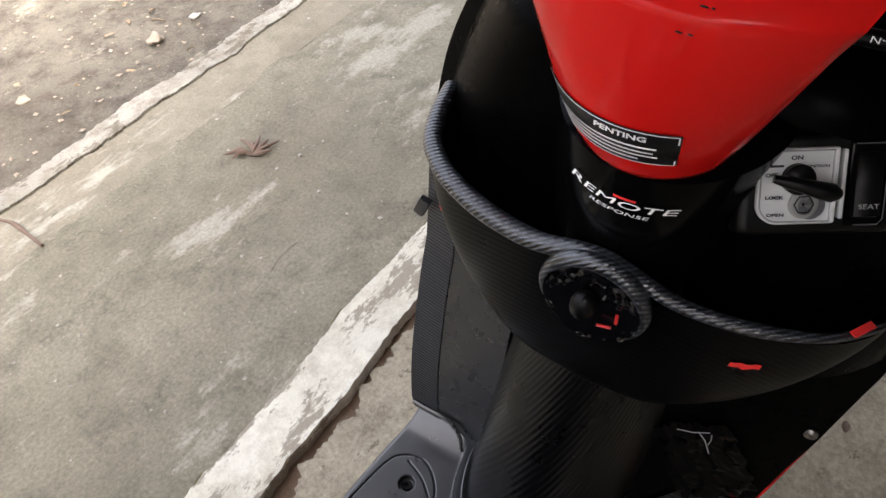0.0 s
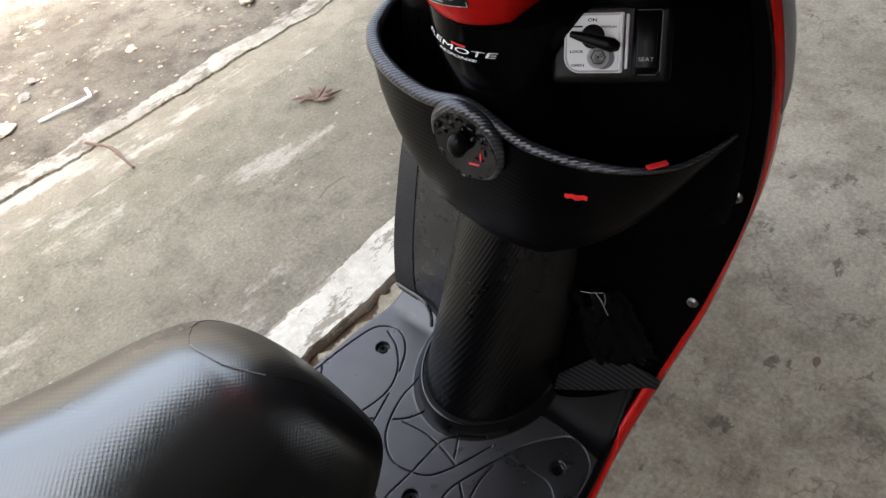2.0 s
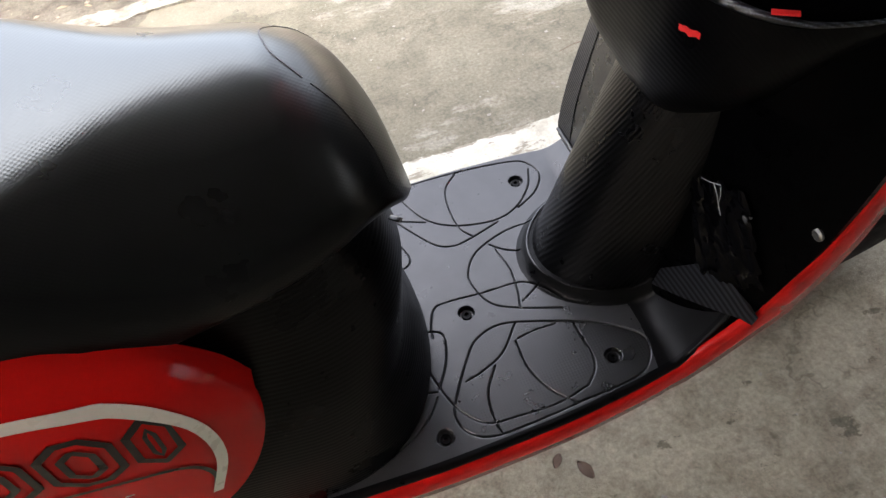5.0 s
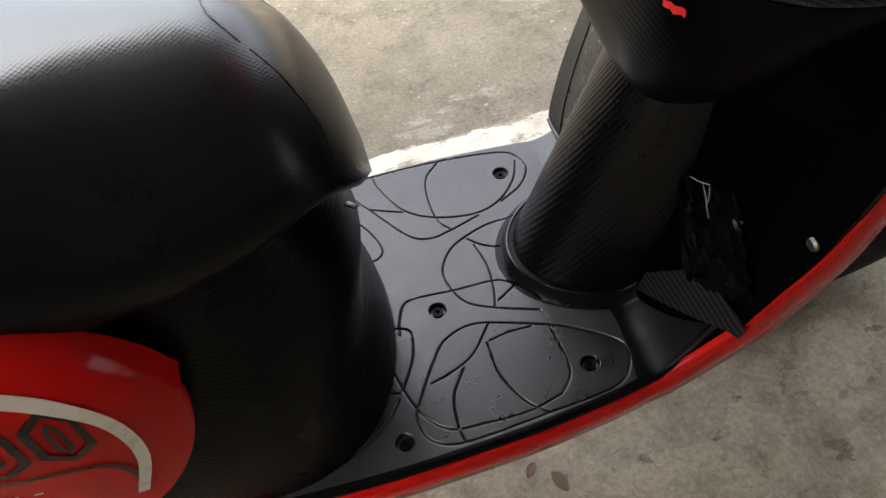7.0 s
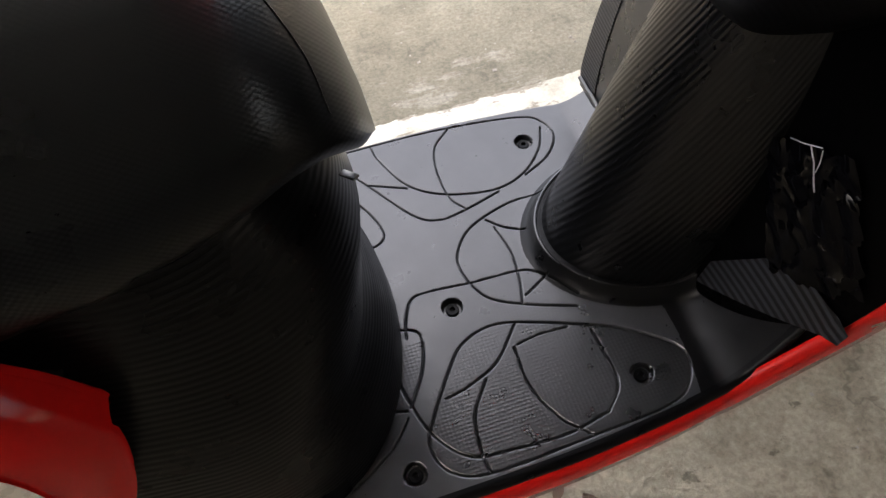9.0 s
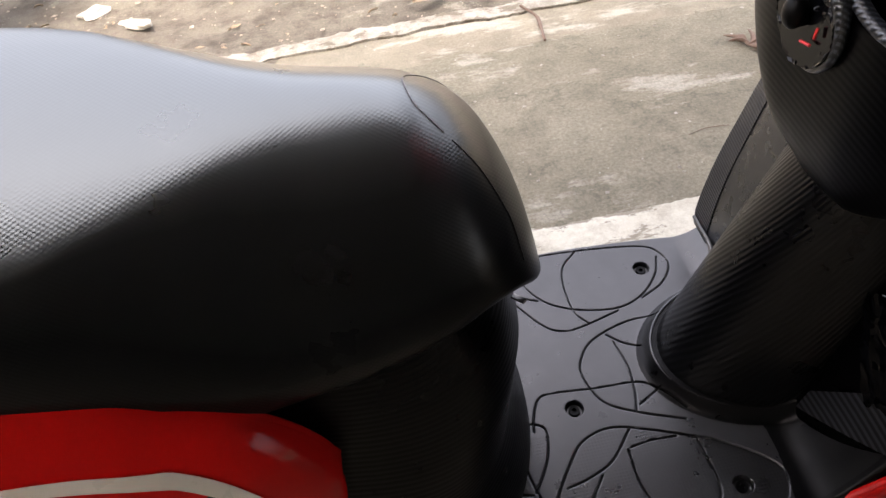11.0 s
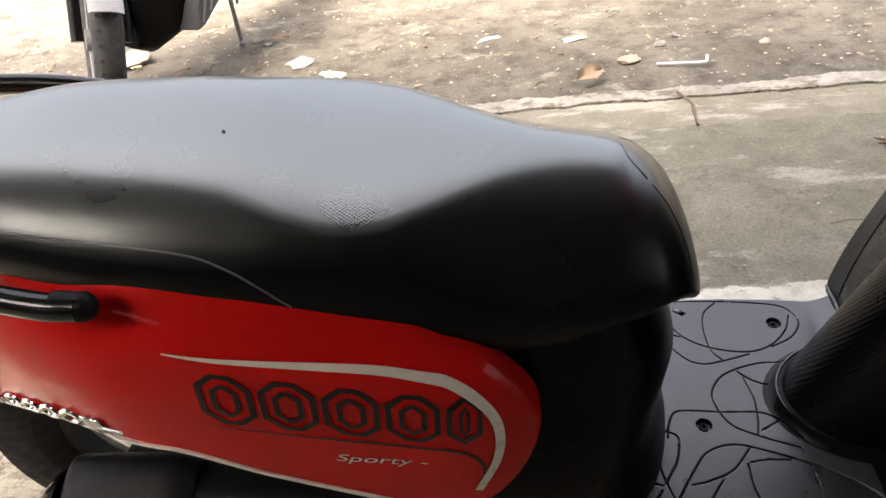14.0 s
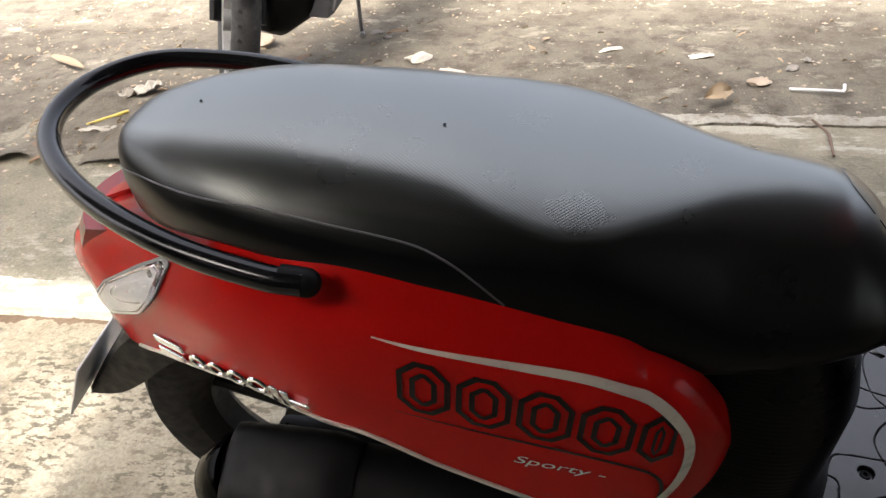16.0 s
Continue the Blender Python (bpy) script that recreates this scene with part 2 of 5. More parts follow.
CARBON_FINE = carbon("carbon_fine_vinyl", (0.003, 0.0033, 0.0042), (0.028, 0.031, 0.038), 0.0034, (0, 48, 0), 0.36, 0.22, 0.8)
CARBON_DARK = carbon("carbon_dark_vinyl", (0.0008, 0.0008, 0.001), (0.0018, 0.0018, 0.002), 0.0032, (0, 40, 0), 0.33, 0.06, 0.2)
CARBON_PATCH = carbon("carbon_patch_vinyl", (0.003, 0.003, 0.004), (0.022, 0.024, 0.028), 0.0036, (20, 20, 0), 0.35, 0.14, 0.4)
WEAVE = weave("carbon_weave_vinyl", 0.7, 0.3, 0.7)
FOIL = paint("glossy_black_foil", (0.002, 0.002, 0.0026), 0.16, 0.0, 0.02, spec=0.25)
CREAM = paint("cream_decal", (0.62, 0.58, 0.5), 0.3, 0.6, 0.15)
DECAL_BLACK = paint("black_decal", (0.006, 0.0022, 0.0022), 0.35, 0.1, 0.02, spec=0.2)
DECAL_WHITE = paint("white_print", (0.75, 0.75, 0.75), 0.4, 0.0, 0.05)
DECAL_RED = paint("red_print", (0.6, 0.02, 0.02), 0.4, 0.0, 0.05)
LABEL_BLACK = paint("label_black", (0.004, 0.004, 0.0045), 0.4, 0.0, 0.05, spec=0.2)
CHROME, _n, _l, _b = mat_base("chrome", (0.8, 0.8, 0.81), 0.12, 1.0)
STEEL, _n, _l, _b = mat_base("steel", (0.26, 0.25, 0.24), 0.35, 1.0)
SILVER = paint("silver_paint", (0.36, 0.36, 0.37), 0.32, 0.3, 0.35)
ALLOY = paint("dull_alloy", (0.20, 0.20, 0.195), 0.45, 0.0, 0.3)
REFLECTOR, _n, _l, _b = mat_base("bright_reflector", (0.92, 0.93, 0.94), 0.3, 0.0)
REFLECTOR_DULL, _n, _l, _b = mat_base("dull_reflector", (0.42, 0.42, 0.41), 0.35, 0.4)
LENS_CLEAR = glassy("clear_lens", (0.95, 0.96, 0.97))
LENS_RED = glassy("red_lens", (0.42, 0.03, 0.03), 0.14, 0.35)
PLATE_WHITE = paint("plate_white", (0.72, 0.73, 0.74), 0.4, 0.0, 0.3)


# ---------------------------------------------------------------- mesh tools
def spline(xs, ys):
    """Monotone cubic through the given knots."""
    xs, ys = np.array(xs, float), np.array(ys, float)
    if xs[0] > xs[-1]:
        xs, ys = xs[::-1], ys[::-1]
    h, d = np.diff(xs), np.diff(ys) / np.diff(xs)
    m = np.zeros(len(xs))
    m[0], m[-1] = d[0], d[-1]
    for i in range(1, len(xs) - 1):
        if d[i - 1] * d[i] > 0:
            w1, w2 = 2 * h[i] + h[i - 1], h[i] + 2 * h[i - 1]
            m[i] = (w1 + w2) / (w1 / d[i - 1] + w2 / d[i])

    def f(x):
        x = np.clip(np.asarray(x, float), xs[0], xs[-1])
        i = np.clip(np.searchsorted(xs, x) - 1, 0, len(xs) - 2)
        t = (x - xs[i]) / h[i]
        return ((1 + 2 * t) * (1 - t) ** 2 * ys[i] + t * (1 - t) ** 2 * h[i] * m[i] + t * t * (3 - 2 * t) * ys[i + 1] + t * t * (t - 1) * h[i] * m[i + 1])
    return f


def curve3(points, n=40):
    """A smooth run of n points through the given ones (Catmull-Rom)."""
    p = np.array(points, float)
    p = np.vstack([2 * p[0] - p[1], p, 2 * p[-1] - p[-2]])
    out = []
    segs = len(p) - 3
    for u in np.linspace(0, segs - 1e-9, n):
        i = int(u)
        t = u - i
        a, b, c, d = p[i:i + 4]
        out.append(0.5 * (2 * b + (c - a) * t + (2 * a - 5 * b + 4 * c - d) * t * t + (3 * b - a - 3 * c + d) * t ** 3))
    return np.array(out)


def loft(rings, closed=True, caps=True):
    """Quads between rings of equal length."""
    n = len(rings[0])
    verts = [tuple(p) for r in rings for p in r]
    faces = []
    for i in range(len(rings) - 1):
        for j in range(n if closed else n - 1):
            k = (j + 1) % n
            faces.append((i * n + j, i * n + k, (i + 1) * n + k, (i + 1) * n + j))
    if caps and closed:
        faces.append(tuple(range(n))[::-1])
        faces.append(tuple((len(rings) - 1) * n + j for j in range(n)))
    return verts, faces


def join(*geos):
    verts, faces = [], []
    for v, f in geos:
        o = len(verts)
        verts += list(v)
        faces += [tuple(i + o for i in q) for q in f]
    return verts, faces


def moved(geo, m):
    return [tuple(m @ Vector(p)) for p in geo[0]], geo[1]


def tube(path, radius, sides=10, closed=False):
    """A round bar along a path; radius may be a list."""
    p = np.array(path, float)
    n = len(p)
    rad = np.full(n, radius) if np.isscalar(radius) else np.array(radius)
    tan = np.roll(p, -1, 0) - np.roll(p, 1, 0) if closed else np.gradient(p, axis=0)
    tan = tan / np.linalg.norm(tan, axis=1)[:, None]
    ref = np.array((0.0, 0, 1)) if abs(tan[0][2]) < 0.9 else np.array((1.0, 0, 0))
    u = np.cross(tan[0], ref)
    u /= np.linalg.norm(u)
    rings = []
    for i in range(n):
        u = u - tan[i] * np.dot(u, tan[i])
        u /= np.linalg.norm(u)
        w = np.cross(tan[i], u)
        rings.append([p[i] + rad[i] * (math.cos(a) * u + math.sin(a) * w) for a in np.linspace(0, 2 * math.pi, sides, endpoint=False)])
    if closed:
        rings.append(rings[0])
        return loft(rings, True, False)
    return loft(rings)


def lathe(profile, centre=(0, 0, 0), axis="y", sides=48, closed=False):
    """Turn (radius, along) pairs about an axis."""
    rings = []
    for r, a in profile + (profile[:1] if closed else []):
        ring = []
        for t in np.linspace(0, 2 * math.pi, sides, endpoint=False):
            c, s = r * math.cos(t), r * math.sin(t)
            q = {"y": (c, a, s), "x": (a, c, s), "z": (c, s, a)}[axis]
            ring.append(tuple(q[i] + centre[i] for i in range(3)))
        rings.append(ring)
    return loft(rings, True, not closed)


def block(size, centre=(0, 0, 0), bevel=0.003, segments=2):
    bm = bmesh.new()
    bmesh.ops.create_cube(bm, size=1)
    for v in bm.verts:
        v.co = Vector((v.co.x * size[0], v.co.y * size[1], v.co.z * size[2]))
    if bevel:
        bmesh.ops.bevel(bm, geom=bm.edges[:], offset=bevel, segments=segments, profile=0.6, affect="EDGES")
    g = [tuple(v.co + Vector(centre)) for v in bm.verts], [tuple(v.index for v in f.verts) for f in bm.faces]
    bm.free()
    return g


def ball(centre, radii, u=16, v=10):
    rings = []
    for a in np.linspace(-math.pi / 2 + 0.05, math.pi / 2 - 0.05, v):
        rings.append([(centre[0] + radii[0] * math.cos(a) * math.cos(t), centre[1] + radii[1] * math.cos(a) * math.sin(t), centre[2] + radii[2] * math.sin(a)) for t in np.linspace(0, 2 * math.pi, u, endpoint=False)])
    return loft(rings)


def mesh_of(name, geo, material, smooth=40):
    me = bpy.data.meshes.new(name)
    me.from_pydata([tuple(map(float, p)) for p in geo[0]], [], geo[1])
    bm = bmesh.new()
    bm.from_mesh(me)
    bmesh.ops.recalc_face_normals(bm, faces=bm.faces)
    bm.to_mesh(me)
    bm.free()
    if smooth:
        me.polygons.foreach_set("use_smooth", [True] * len(me.polygons))
        me.set_sharp_from_angle(angle=radians(smooth))
    me.materials.append(material)
    return me


def part(name, geo, material, parent=None, label="", smooth=40):
    """One mesh object, under a thing or a part."""
    ob = new(name, mesh_of(name, geo, material, smooth))
    if parent:
        ob.parent = parent
    return tagged(ob, label) if label else ob


def letters(text, size, bold=0.0):
    """The built-in font as flat triangles in x, y; centred."""
    cu = bpy.data.curves.new("letters", "FONT")
    cu.body, cu.size, cu.align_x, cu.align_y, cu.resolution_u, cu.offset = text, size, "CENTER", "CENTER", 3, bold * size
    ob = new("letters", cu)
    me = bpy.data.meshes.new_from_object(ob.evaluated_get(bpy.context.evaluated_depsgraph_get()))
    geo = [tuple(v.co) for v in me.vertices], [tuple(p.vertices) for p in me.polygons]
    bpy.data.objects.remove(ob)
    bpy.data.curves.remove(cu)
    bpy.data.meshes.remove(me)
    return geo


def bar(w, h, x=0.0, y=0.0):
    return [(x - w / 2, y - h / 2, 0), (x + w / 2, y - h / 2, 0), (x + w / 2, y + h / 2, 0), (x - w / 2, y + h / 2, 0)], [(0, 1, 2, 3)]


def fine_bar(w, h, x=0.0, y=0.0, n=10):
    v = [(x - w / 2 + w * i / n, y + s * h / 2, 0) for s in (-1, 1) for i in range(n + 1)]
    return v, [(i, i + 1, n + 2 + i, n + 1 + i) for i in range(n)]


def flat_plate(outline, h, bevel=0.0008):
    """A flat plate with the given outline in x, y and a softened upper edge."""
    o = np.array(outline)
    c = o.mean(0)
    n = len(o)
    rings = []
    for z, k in ((0.0, 0.0), (h - bevel, 0.0), (h, bevel)):
        d = o - c
        q = o - d / np.linalg.norm(d, axis=1)[:, None] * k
        rings.append([(p[0], p[1], z) for p in q])
    return loft(rings)


def rounded(x0, x1, y0, y1, radii, n=6):
    """Rounded rectangle; radii for lower right, upper right, upper left, lower left."""
    out = []
    for (cx, cy, a0), r in zip(((x1, y0, -90), (x1, y1, 0), (x0, y1, 90), (x0, y0, 180)), radii):
        mx, my = cx - r if cx == x1 else cx + r, cy + r if cy == y0 else cy - r
        out += [(mx + r * math.cos(radians(a0 + 90 * i / n)), my + r * math.sin(radians(a0 + 90 * i / n))) for i in range(n + 1)]
    return out


def wrapped(geo, place):
    """Lay flat geometry (u, v) on a surface by place(u, v) -> point."""
    return [tuple(place(p[0], p[1])) for p in geo[0]], geo[1]


# ---------------------------------------------------------------- ground
def sheet(x0, x1, y0, y1, z, nx, ny, rough=0.0, freq=3.0, edge=0.0):
    """A slightly uneven sheet."""
    v, f = [], []
    xs_ = [x0 + (x1 - x0) * i / nx for i in range(nx + 1)]
    if edge:
        xa, xb = max(x0 + 0.1, -2.6), min(x1 - 0.05, 2.0)
        xs_ = list(np.concatenate([np.linspace(x0, xa, 40)[:-1], np.linspace(xa, xb, nx - 79), np.linspace(xb, x1, 41)[1:]]))
        nx = len(xs_) - 1
    for i in range(nx + 1):
        for j in range(ny + 1):
            x, y = xs_[i], y0 + (y1 - y0) * j / ny
            h = rough * noise.fractal(Vector((x * freq, y * freq, 0.3)), 0.9, 2.1, 4) if rough else 0
            e = edge * (noise.fractal(Vector((x * 9, y * 9, 5.3)), 0.8, 2.2, 4) + 0.45 * noise.fractal(Vector((x * 43, y * 9, 1.3)), 0.5, 2.3, 4)) if edge and j in (0, ny) else 0
            v.append((x, y + e, z + h))
    for i in range(nx):
        for j in range(ny):
            a = i * (ny + 1) + j
            f.append((a, a + ny + 1, a + ny + 2, a + 1))
    return v, f


def slab(x0, x1, y0, y1, top, thick, nx, ny, rough, edge):
    """An uneven slab with ragged long edges and visible sides."""
    v, f = sheet(x0, x1, y0, y1, top, nx, ny, rough, 4.0, edge)
    nx = len(v) // (ny + 1) - 1
    base = len(v)
    rim = [i * (ny + 1) for i in range(nx + 1)] + [nx * (ny + 1) + j for j in range(1, ny + 1)] + [i * (ny + 1) + ny for i in range(nx - 1, -1, -1)] + [j for j in range(ny - 1, 0, -1)]
    for k in rim:
        v.append((v[k][0], v[k][1], top - thick))
    m = len(rim)
    f += [(rim[i], base + i, base + (i + 1) % m, rim[(i + 1) % m]) for i in range(m)]
    return v, f


EARTH = concrete("packed_earth", (0.108, 0.094, 0.071), (0.188, 0.168, 0.131), (0.068, 0.058, 0.045), 1.0, 1.0, 0.95, 1.0, ((0.285, 0.262, 0.210), 0.75, 6.0, 0.58), 1.6)
PATH_CONCRETE = concrete("path_concrete", (0.190, 0.173, 0.126), (0.256, 0.237, 0.179), (0.148, 0.135, 0.100), 1.0, 1.0, 0.9, 0.7, ((0.370, 0.348, 0.285), 0.85, 3.0, 0.545), 2.2, cracks=0.35)
PAD_CONCRETE = concrete("pad_concrete", (0.305, 0.268, 0.193), (0.435, 0.393, 0.298), (0.190, 0.163, 0.116), 1.0, 1.0, 0.8, 0.9, ((0.120, 0.108, 0.078), 0.75, 17.0, 0.60), 1.5, cracks=0.5, crisp=0.025, lichen=0.8)
KERB_WHITE = concrete("limewashed_kerb", (0.60, 0.58, 0.48), (0.74, 0.72, 0.61), (0.366, 0.323, 0.243), 1.6, 0.5, 0.6, 0.6, ((0.261, 0.225, 0.172), 0.85, 5.5, 0.510), 2.6, crisp=0.02)
KERB_GREY = concrete("worn_kerb", (0.30, 0.282, 0.235), (0.43, 0.41, 0.35), (0.20, 0.175, 0.135), 1.6, 0.9, 0.9, 0.8, ((0.15, 0.128, 0.095), 0.85, 9.0, 0.53), 1.6)
APRON = concrete("apron_concrete", (0.215, 0.190, 0.141), (0.285, 0.261, 0.198), (0.170, 0.151, 0.112), 1.2, 0.7, 0.7, 0.45, ((0.400, 0.379, 0.309), 0.85, 4.0, 0.54), 3.0)
# kept near black so the added walls and roof return little light
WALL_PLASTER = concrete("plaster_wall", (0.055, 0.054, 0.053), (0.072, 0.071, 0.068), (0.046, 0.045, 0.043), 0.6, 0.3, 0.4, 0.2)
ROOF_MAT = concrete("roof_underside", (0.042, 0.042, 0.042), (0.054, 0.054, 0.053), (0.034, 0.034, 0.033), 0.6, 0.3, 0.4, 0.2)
DIRT = concrete("damp_dirt", (0.13, 0.09, 0.06), (0.2, 0.145, 0.1), (0.09, 0.065, 0.045), 3.0, 0.8, 0.6, 0.7)
MOSS = concrete("moss", (0.10, 0.09, 0.04), (0.16, 0.14, 0.07), (0.06, 0.05, 0.028), 8.0, 0.8, 0.6, 0.8)

near = sheet(-5, 5, 1.3, 6, -0.004, 160, 80, 0.012, 3.0)
ground = tagged(part("ground", sheet(-60, 60, -60, 60, -0.03, 24, 24), EARTH), "bare brown earth around the yard", "ground", kind="structure")
yard = tagged(part("yard_earth", near, EARTH), "packed brown earth strewn with litter and stones", "ground", kind="structure")
path = tagged(part("path", slab(-6, 6, 0.5, 1.42, 0.0, 0.06, 300, 12, 0.004, 0.006), PATH_CONCRETE), "grey stained concrete path", "path", kind="structure")
pad = tagged(part("pavement", slab(-6, 6, -2.6, 0.392, 0.0, 0.06, 1000, 24, 0.004, 0.026), PAD_CONCRETE), "worn beige concrete pad under the scooter", "pavement", kind="structure")
kerb_near = tagged(part("kerb_near", slab(-6, 6, 0.42, 0.525, 0.014, 0.08, 1000, 8, 0.004, 0.007), KERB_WHITE), "chipped whitewashed concrete kerb strip", "kerb", kind="structure")
kerb_far = tagged(part("kerb_far", slab(-1.4, 6, 1.415, 1.485, 0.009, 0.08, 500, 6, 0.006, 0.014), KERB_GREY), "worn pale concrete kerb strip beside the earth", "kerb", kind="structure")
av, af = slab(-1.4, 6, 1.24, 1.42, 0.0016, 0.06, 400, 12, 0.004, 0.0)
av = [(x, y, z - 0.03 * max(0.0, 1.30 + 0.05 * noise.fractal(Vector((x * 4, 2.2, 1.1)), 0.8, 2.2, 4) - y)) for x, y, z in av]
tagged(part("path_apron", (av, af), APRON), "paler smoothed edge of the concrete path", "path", kind="structure")

tagged(part("dirt_strip", sheet(-6, 6, 0.28, 0.45, -0.014, 300, 8, 0.006, 12.0), DIRT), "damp brown dirt between pad and kerb", "ground", kind="structure")
mv, mf = sheet(-3, 3, 0.519, 0.531, 0.000, 500, 4, 0.006, 14.0, 0.014)
moss = tagged(part("moss_line", (mv, mf), MOSS), "thin line of olive moss along the kerb", "moss", kind="stuff")

# unseen walls behind the camera and roof slabs, added to block sky and sun
added_wall_back = tagged(part("added_wall_back", block((8.35, 0.15, 2.8), (1.825, -3.6, 1.4), 0.01), WALL_PLASTER), "unseen plain plastered wall added to block light", "wall", kind="structure")
added_wall_yard = tagged(part("added_wall_yard", block((3.2, 0.15, 2.6), (-3.9, -5.2, 1.3), 0.01), WALL_PLASTER), "unseen plain plastered wall added beyond the sun gap", "wall", kind="structure")
added_wall_west = tagged(part("added_wall_west", block((0.15, 3.1, 2.8), (-5.4, -3.60, 1.4), 0.01), WALL_PLASTER), "unseen plain plastered wall added to block light", "wall", kind="structure")
# slab edges set where shade and reflections should end; the gap sunlights the pad
roof_blocks = ((-2.05, 0.05, -4.40, 0.54), (0.05, 6.0, -3.65, 0.95), (-5.35, -2.05, -1.28, 0.54), (-5.35, -2.05, -5.30, -2.12))
roof = tagged(part("ceiling", join(*[block((x1 - x0, y1 - y0, 0.1), ((x0 + x1) / 2, (y0 + y1) / 2, 2.75), 0.01) for x0, x1, y0, y1 in roof_blocks]), ROOF_MAT), "unseen roof slabs above the pad, cut to shape the shade", "ceiling", kind="structure")
dirt_cover = tagged(part("dirt_cover", sheet(-6, -1.35, 1.12, 1.6, 0.010, 240, 10, 0.02, 5.0, 0.05), EARTH), "brown earth washed over the path", "ground", kind="structure")

# ---------------------------------------------------------------- scooter
# built upright: x ahead, y to its left, z up; then leaned on its stand
scooter = new("scooter")
scooter.matrix_basis = pose(0, 0.0363, 0, 7.3, 0, 0)
tagged(scooter, "red and black motor scooter with black seat parked on concrete", "scooter")

# seat
SX = [-0.942, -0.937, -0.92, -0.89, -0.85, -0.8, -0.7, -0.6, -0.5, -0.4, -0.33, -0.26, -0.23, -0.205, -0.19, -0.178, -0.168]
SEAT_TOP = spline(SX, [.716, .732, .745, .754, .760, .762, .755, .742, .719, .702, .692, .679, .662, .633, .602, .566, .508])
SEAT_LOW = spline(SX, [.678, .668, .662, .660, .668, .674, .656, .630, .584, .555, .553, .545, .540, .525, .512, .503, .503])
SEAT_W = spline(SX, [.012, .032, .058, .082, .104, .122, .140, .149, .151, .147, .137, .120, .108, .092, .076, .055, .02])
SEAT_N = spline([-.942, -.8, -.6, -.5, -.46, -.43, -.385, -.355, -.31, -.25, -.21, -.17], [2.6, 2.3, 2.3, 2.2, 2.1, 2.0, 1.78, 1.62, 1.55, 1.6, 1.75, 2.0])
SEAT_P = spline([-.942, -.9, -.8, -.7, -.6, -.54, -.5, -.46, -.43, -.385, -.355, -.31, -.25, -.17], [.004, .018, .036, .046, .062, .096, .106, .096, .074, .042, .026, .012, .006, .0])

SEAT_F = spline([-.942, -.3, -.25, -.21, -.19, -.168], [.3, .3, .35, .5, .6, .65])
SEAT_M = spline([-.942, -.3, -.24, -.20, -.168], [4.0, 4.0, 2.4, 1.4, 1.3])


def seat_point(x, a):
    """Skin of the seat at x and the angle a (0: right side, 90: top)."""
    zt, zl, w, n = float(SEAT_TOP(x)), float(SEAT_LOW(x)), float(SEAT_W(x)), float(SEAT_N(x))
    zc = zl + float(SEAT_F(x)) * (zt - zl)
    c, s = -math.cos(a), math.sin(a)
    flat = float(SEAT_P(x))
    e = n if s > 0 or x > -0.3 else max(n, float(SEAT_M(x)))
    y = math.copysign(flat * (1 - (1 - min(1.0, abs(c) / 0.24)) ** 2) + (w - flat) * abs(c) ** (2 / e), c)
    z = zc + (zt - zc if s > 0 else zc - zl) * math.copysign(abs(s) ** (2 / (n if s > 0 else float(SEAT_M(x)))), s)
    return np.array((x, y, z - 0.85 * y * y * max(0.0, s)))


def seat_skin(x, a, off=0.0005):
    p = seat_point(x, a)
    t1, t2 = seat_point(min(x + 0.002, -0.168), a) - seat_point(x - 0.002, a), seat_point(x, a + 0.01) - seat_point(x, a - 0.01)
    nn = np.cross(t1, t2)
    nn /= np.linalg.norm(nn) + 1e-9
    c = np.array((x, 0, float(SEAT_LOW(x))))
    return p + nn * off * (1 if np.dot(nn, p - c) > 0 else -1)


xs = np.unique(np.concatenate([np.linspace(-0.942, -0.88, 20), np.linspace(-0.88, -0.28, 100), np.linspace(-0.28, -0.168, 36)]))
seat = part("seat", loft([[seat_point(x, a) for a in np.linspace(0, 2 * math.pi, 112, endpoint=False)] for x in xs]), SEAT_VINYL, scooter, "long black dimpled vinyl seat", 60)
# seam across the nose and creased piping along the rear sides
SEAM_Z = spline([-.942, -.92, -.89, -.85, -.776, -.675, -.614, -.582, -.56, -.54], [.704, .718, .727, .732, .7345, .7245, .7145, .700, .682, .660])
SEAM_X = spline([-1.15, -.77, -.42, -.2, 0, .26, .6, 1.15], [-.194, -.197, -.211, -.233, -.247, -.250, -.236, -.200])
for lo, hi, rad, mt in ((-0.22, 0.32, 0.0007, PALE_THREAD), (0.32, 1.15, 0.0004, SEAT_SIDE), (-1.15, -0.26, 0.0004, SEAT_SIDE)):
    nose = [seat_skin(float(SEAM_X(b)), math.pi / 2 + b, 0.0002) for b in np.linspace(lo, hi, 40)]
    part("nose_seam", tube(nose, rad, 6), mt, seat, "stitched seam across the seat nose")
for side in (1, -1):
    run = []
    for x in np.linspace(-0.936, -0.54, 80):
        zt, zl, n_ = float(SEAT_TOP(x)), float(SEAT_LOW(x)), float(SEAT_N(x))
        zc = zl + float(SEAT_F(x)) * (zt - zl)
        h = (float(SEAM_Z(x)) - zc) / (zt - zc)
        a = math.copysign(math.asin(min(1.0, abs(h) ** ((n_ if h > 0 else float(SEAT_M(x))) / 2))), h)
        run.append(seat_skin(x, math.pi / 2 - side * (math.pi / 2 - a), 0.0002))
    part("side_seam", tube(run, 0.0010, 6), THREAD, seat, "raised piping seam")
for x, a in ((-0.605, 1.549), (-0.843, 1.56)):
    p = seat_skin(x, a, 0.0006)
    part("pinhole", lathe([(0.0016, 0), (0.0016, 0.0004)], p, "z", 10), LABEL_BLACK, seat, "small black hole in the vinyl")

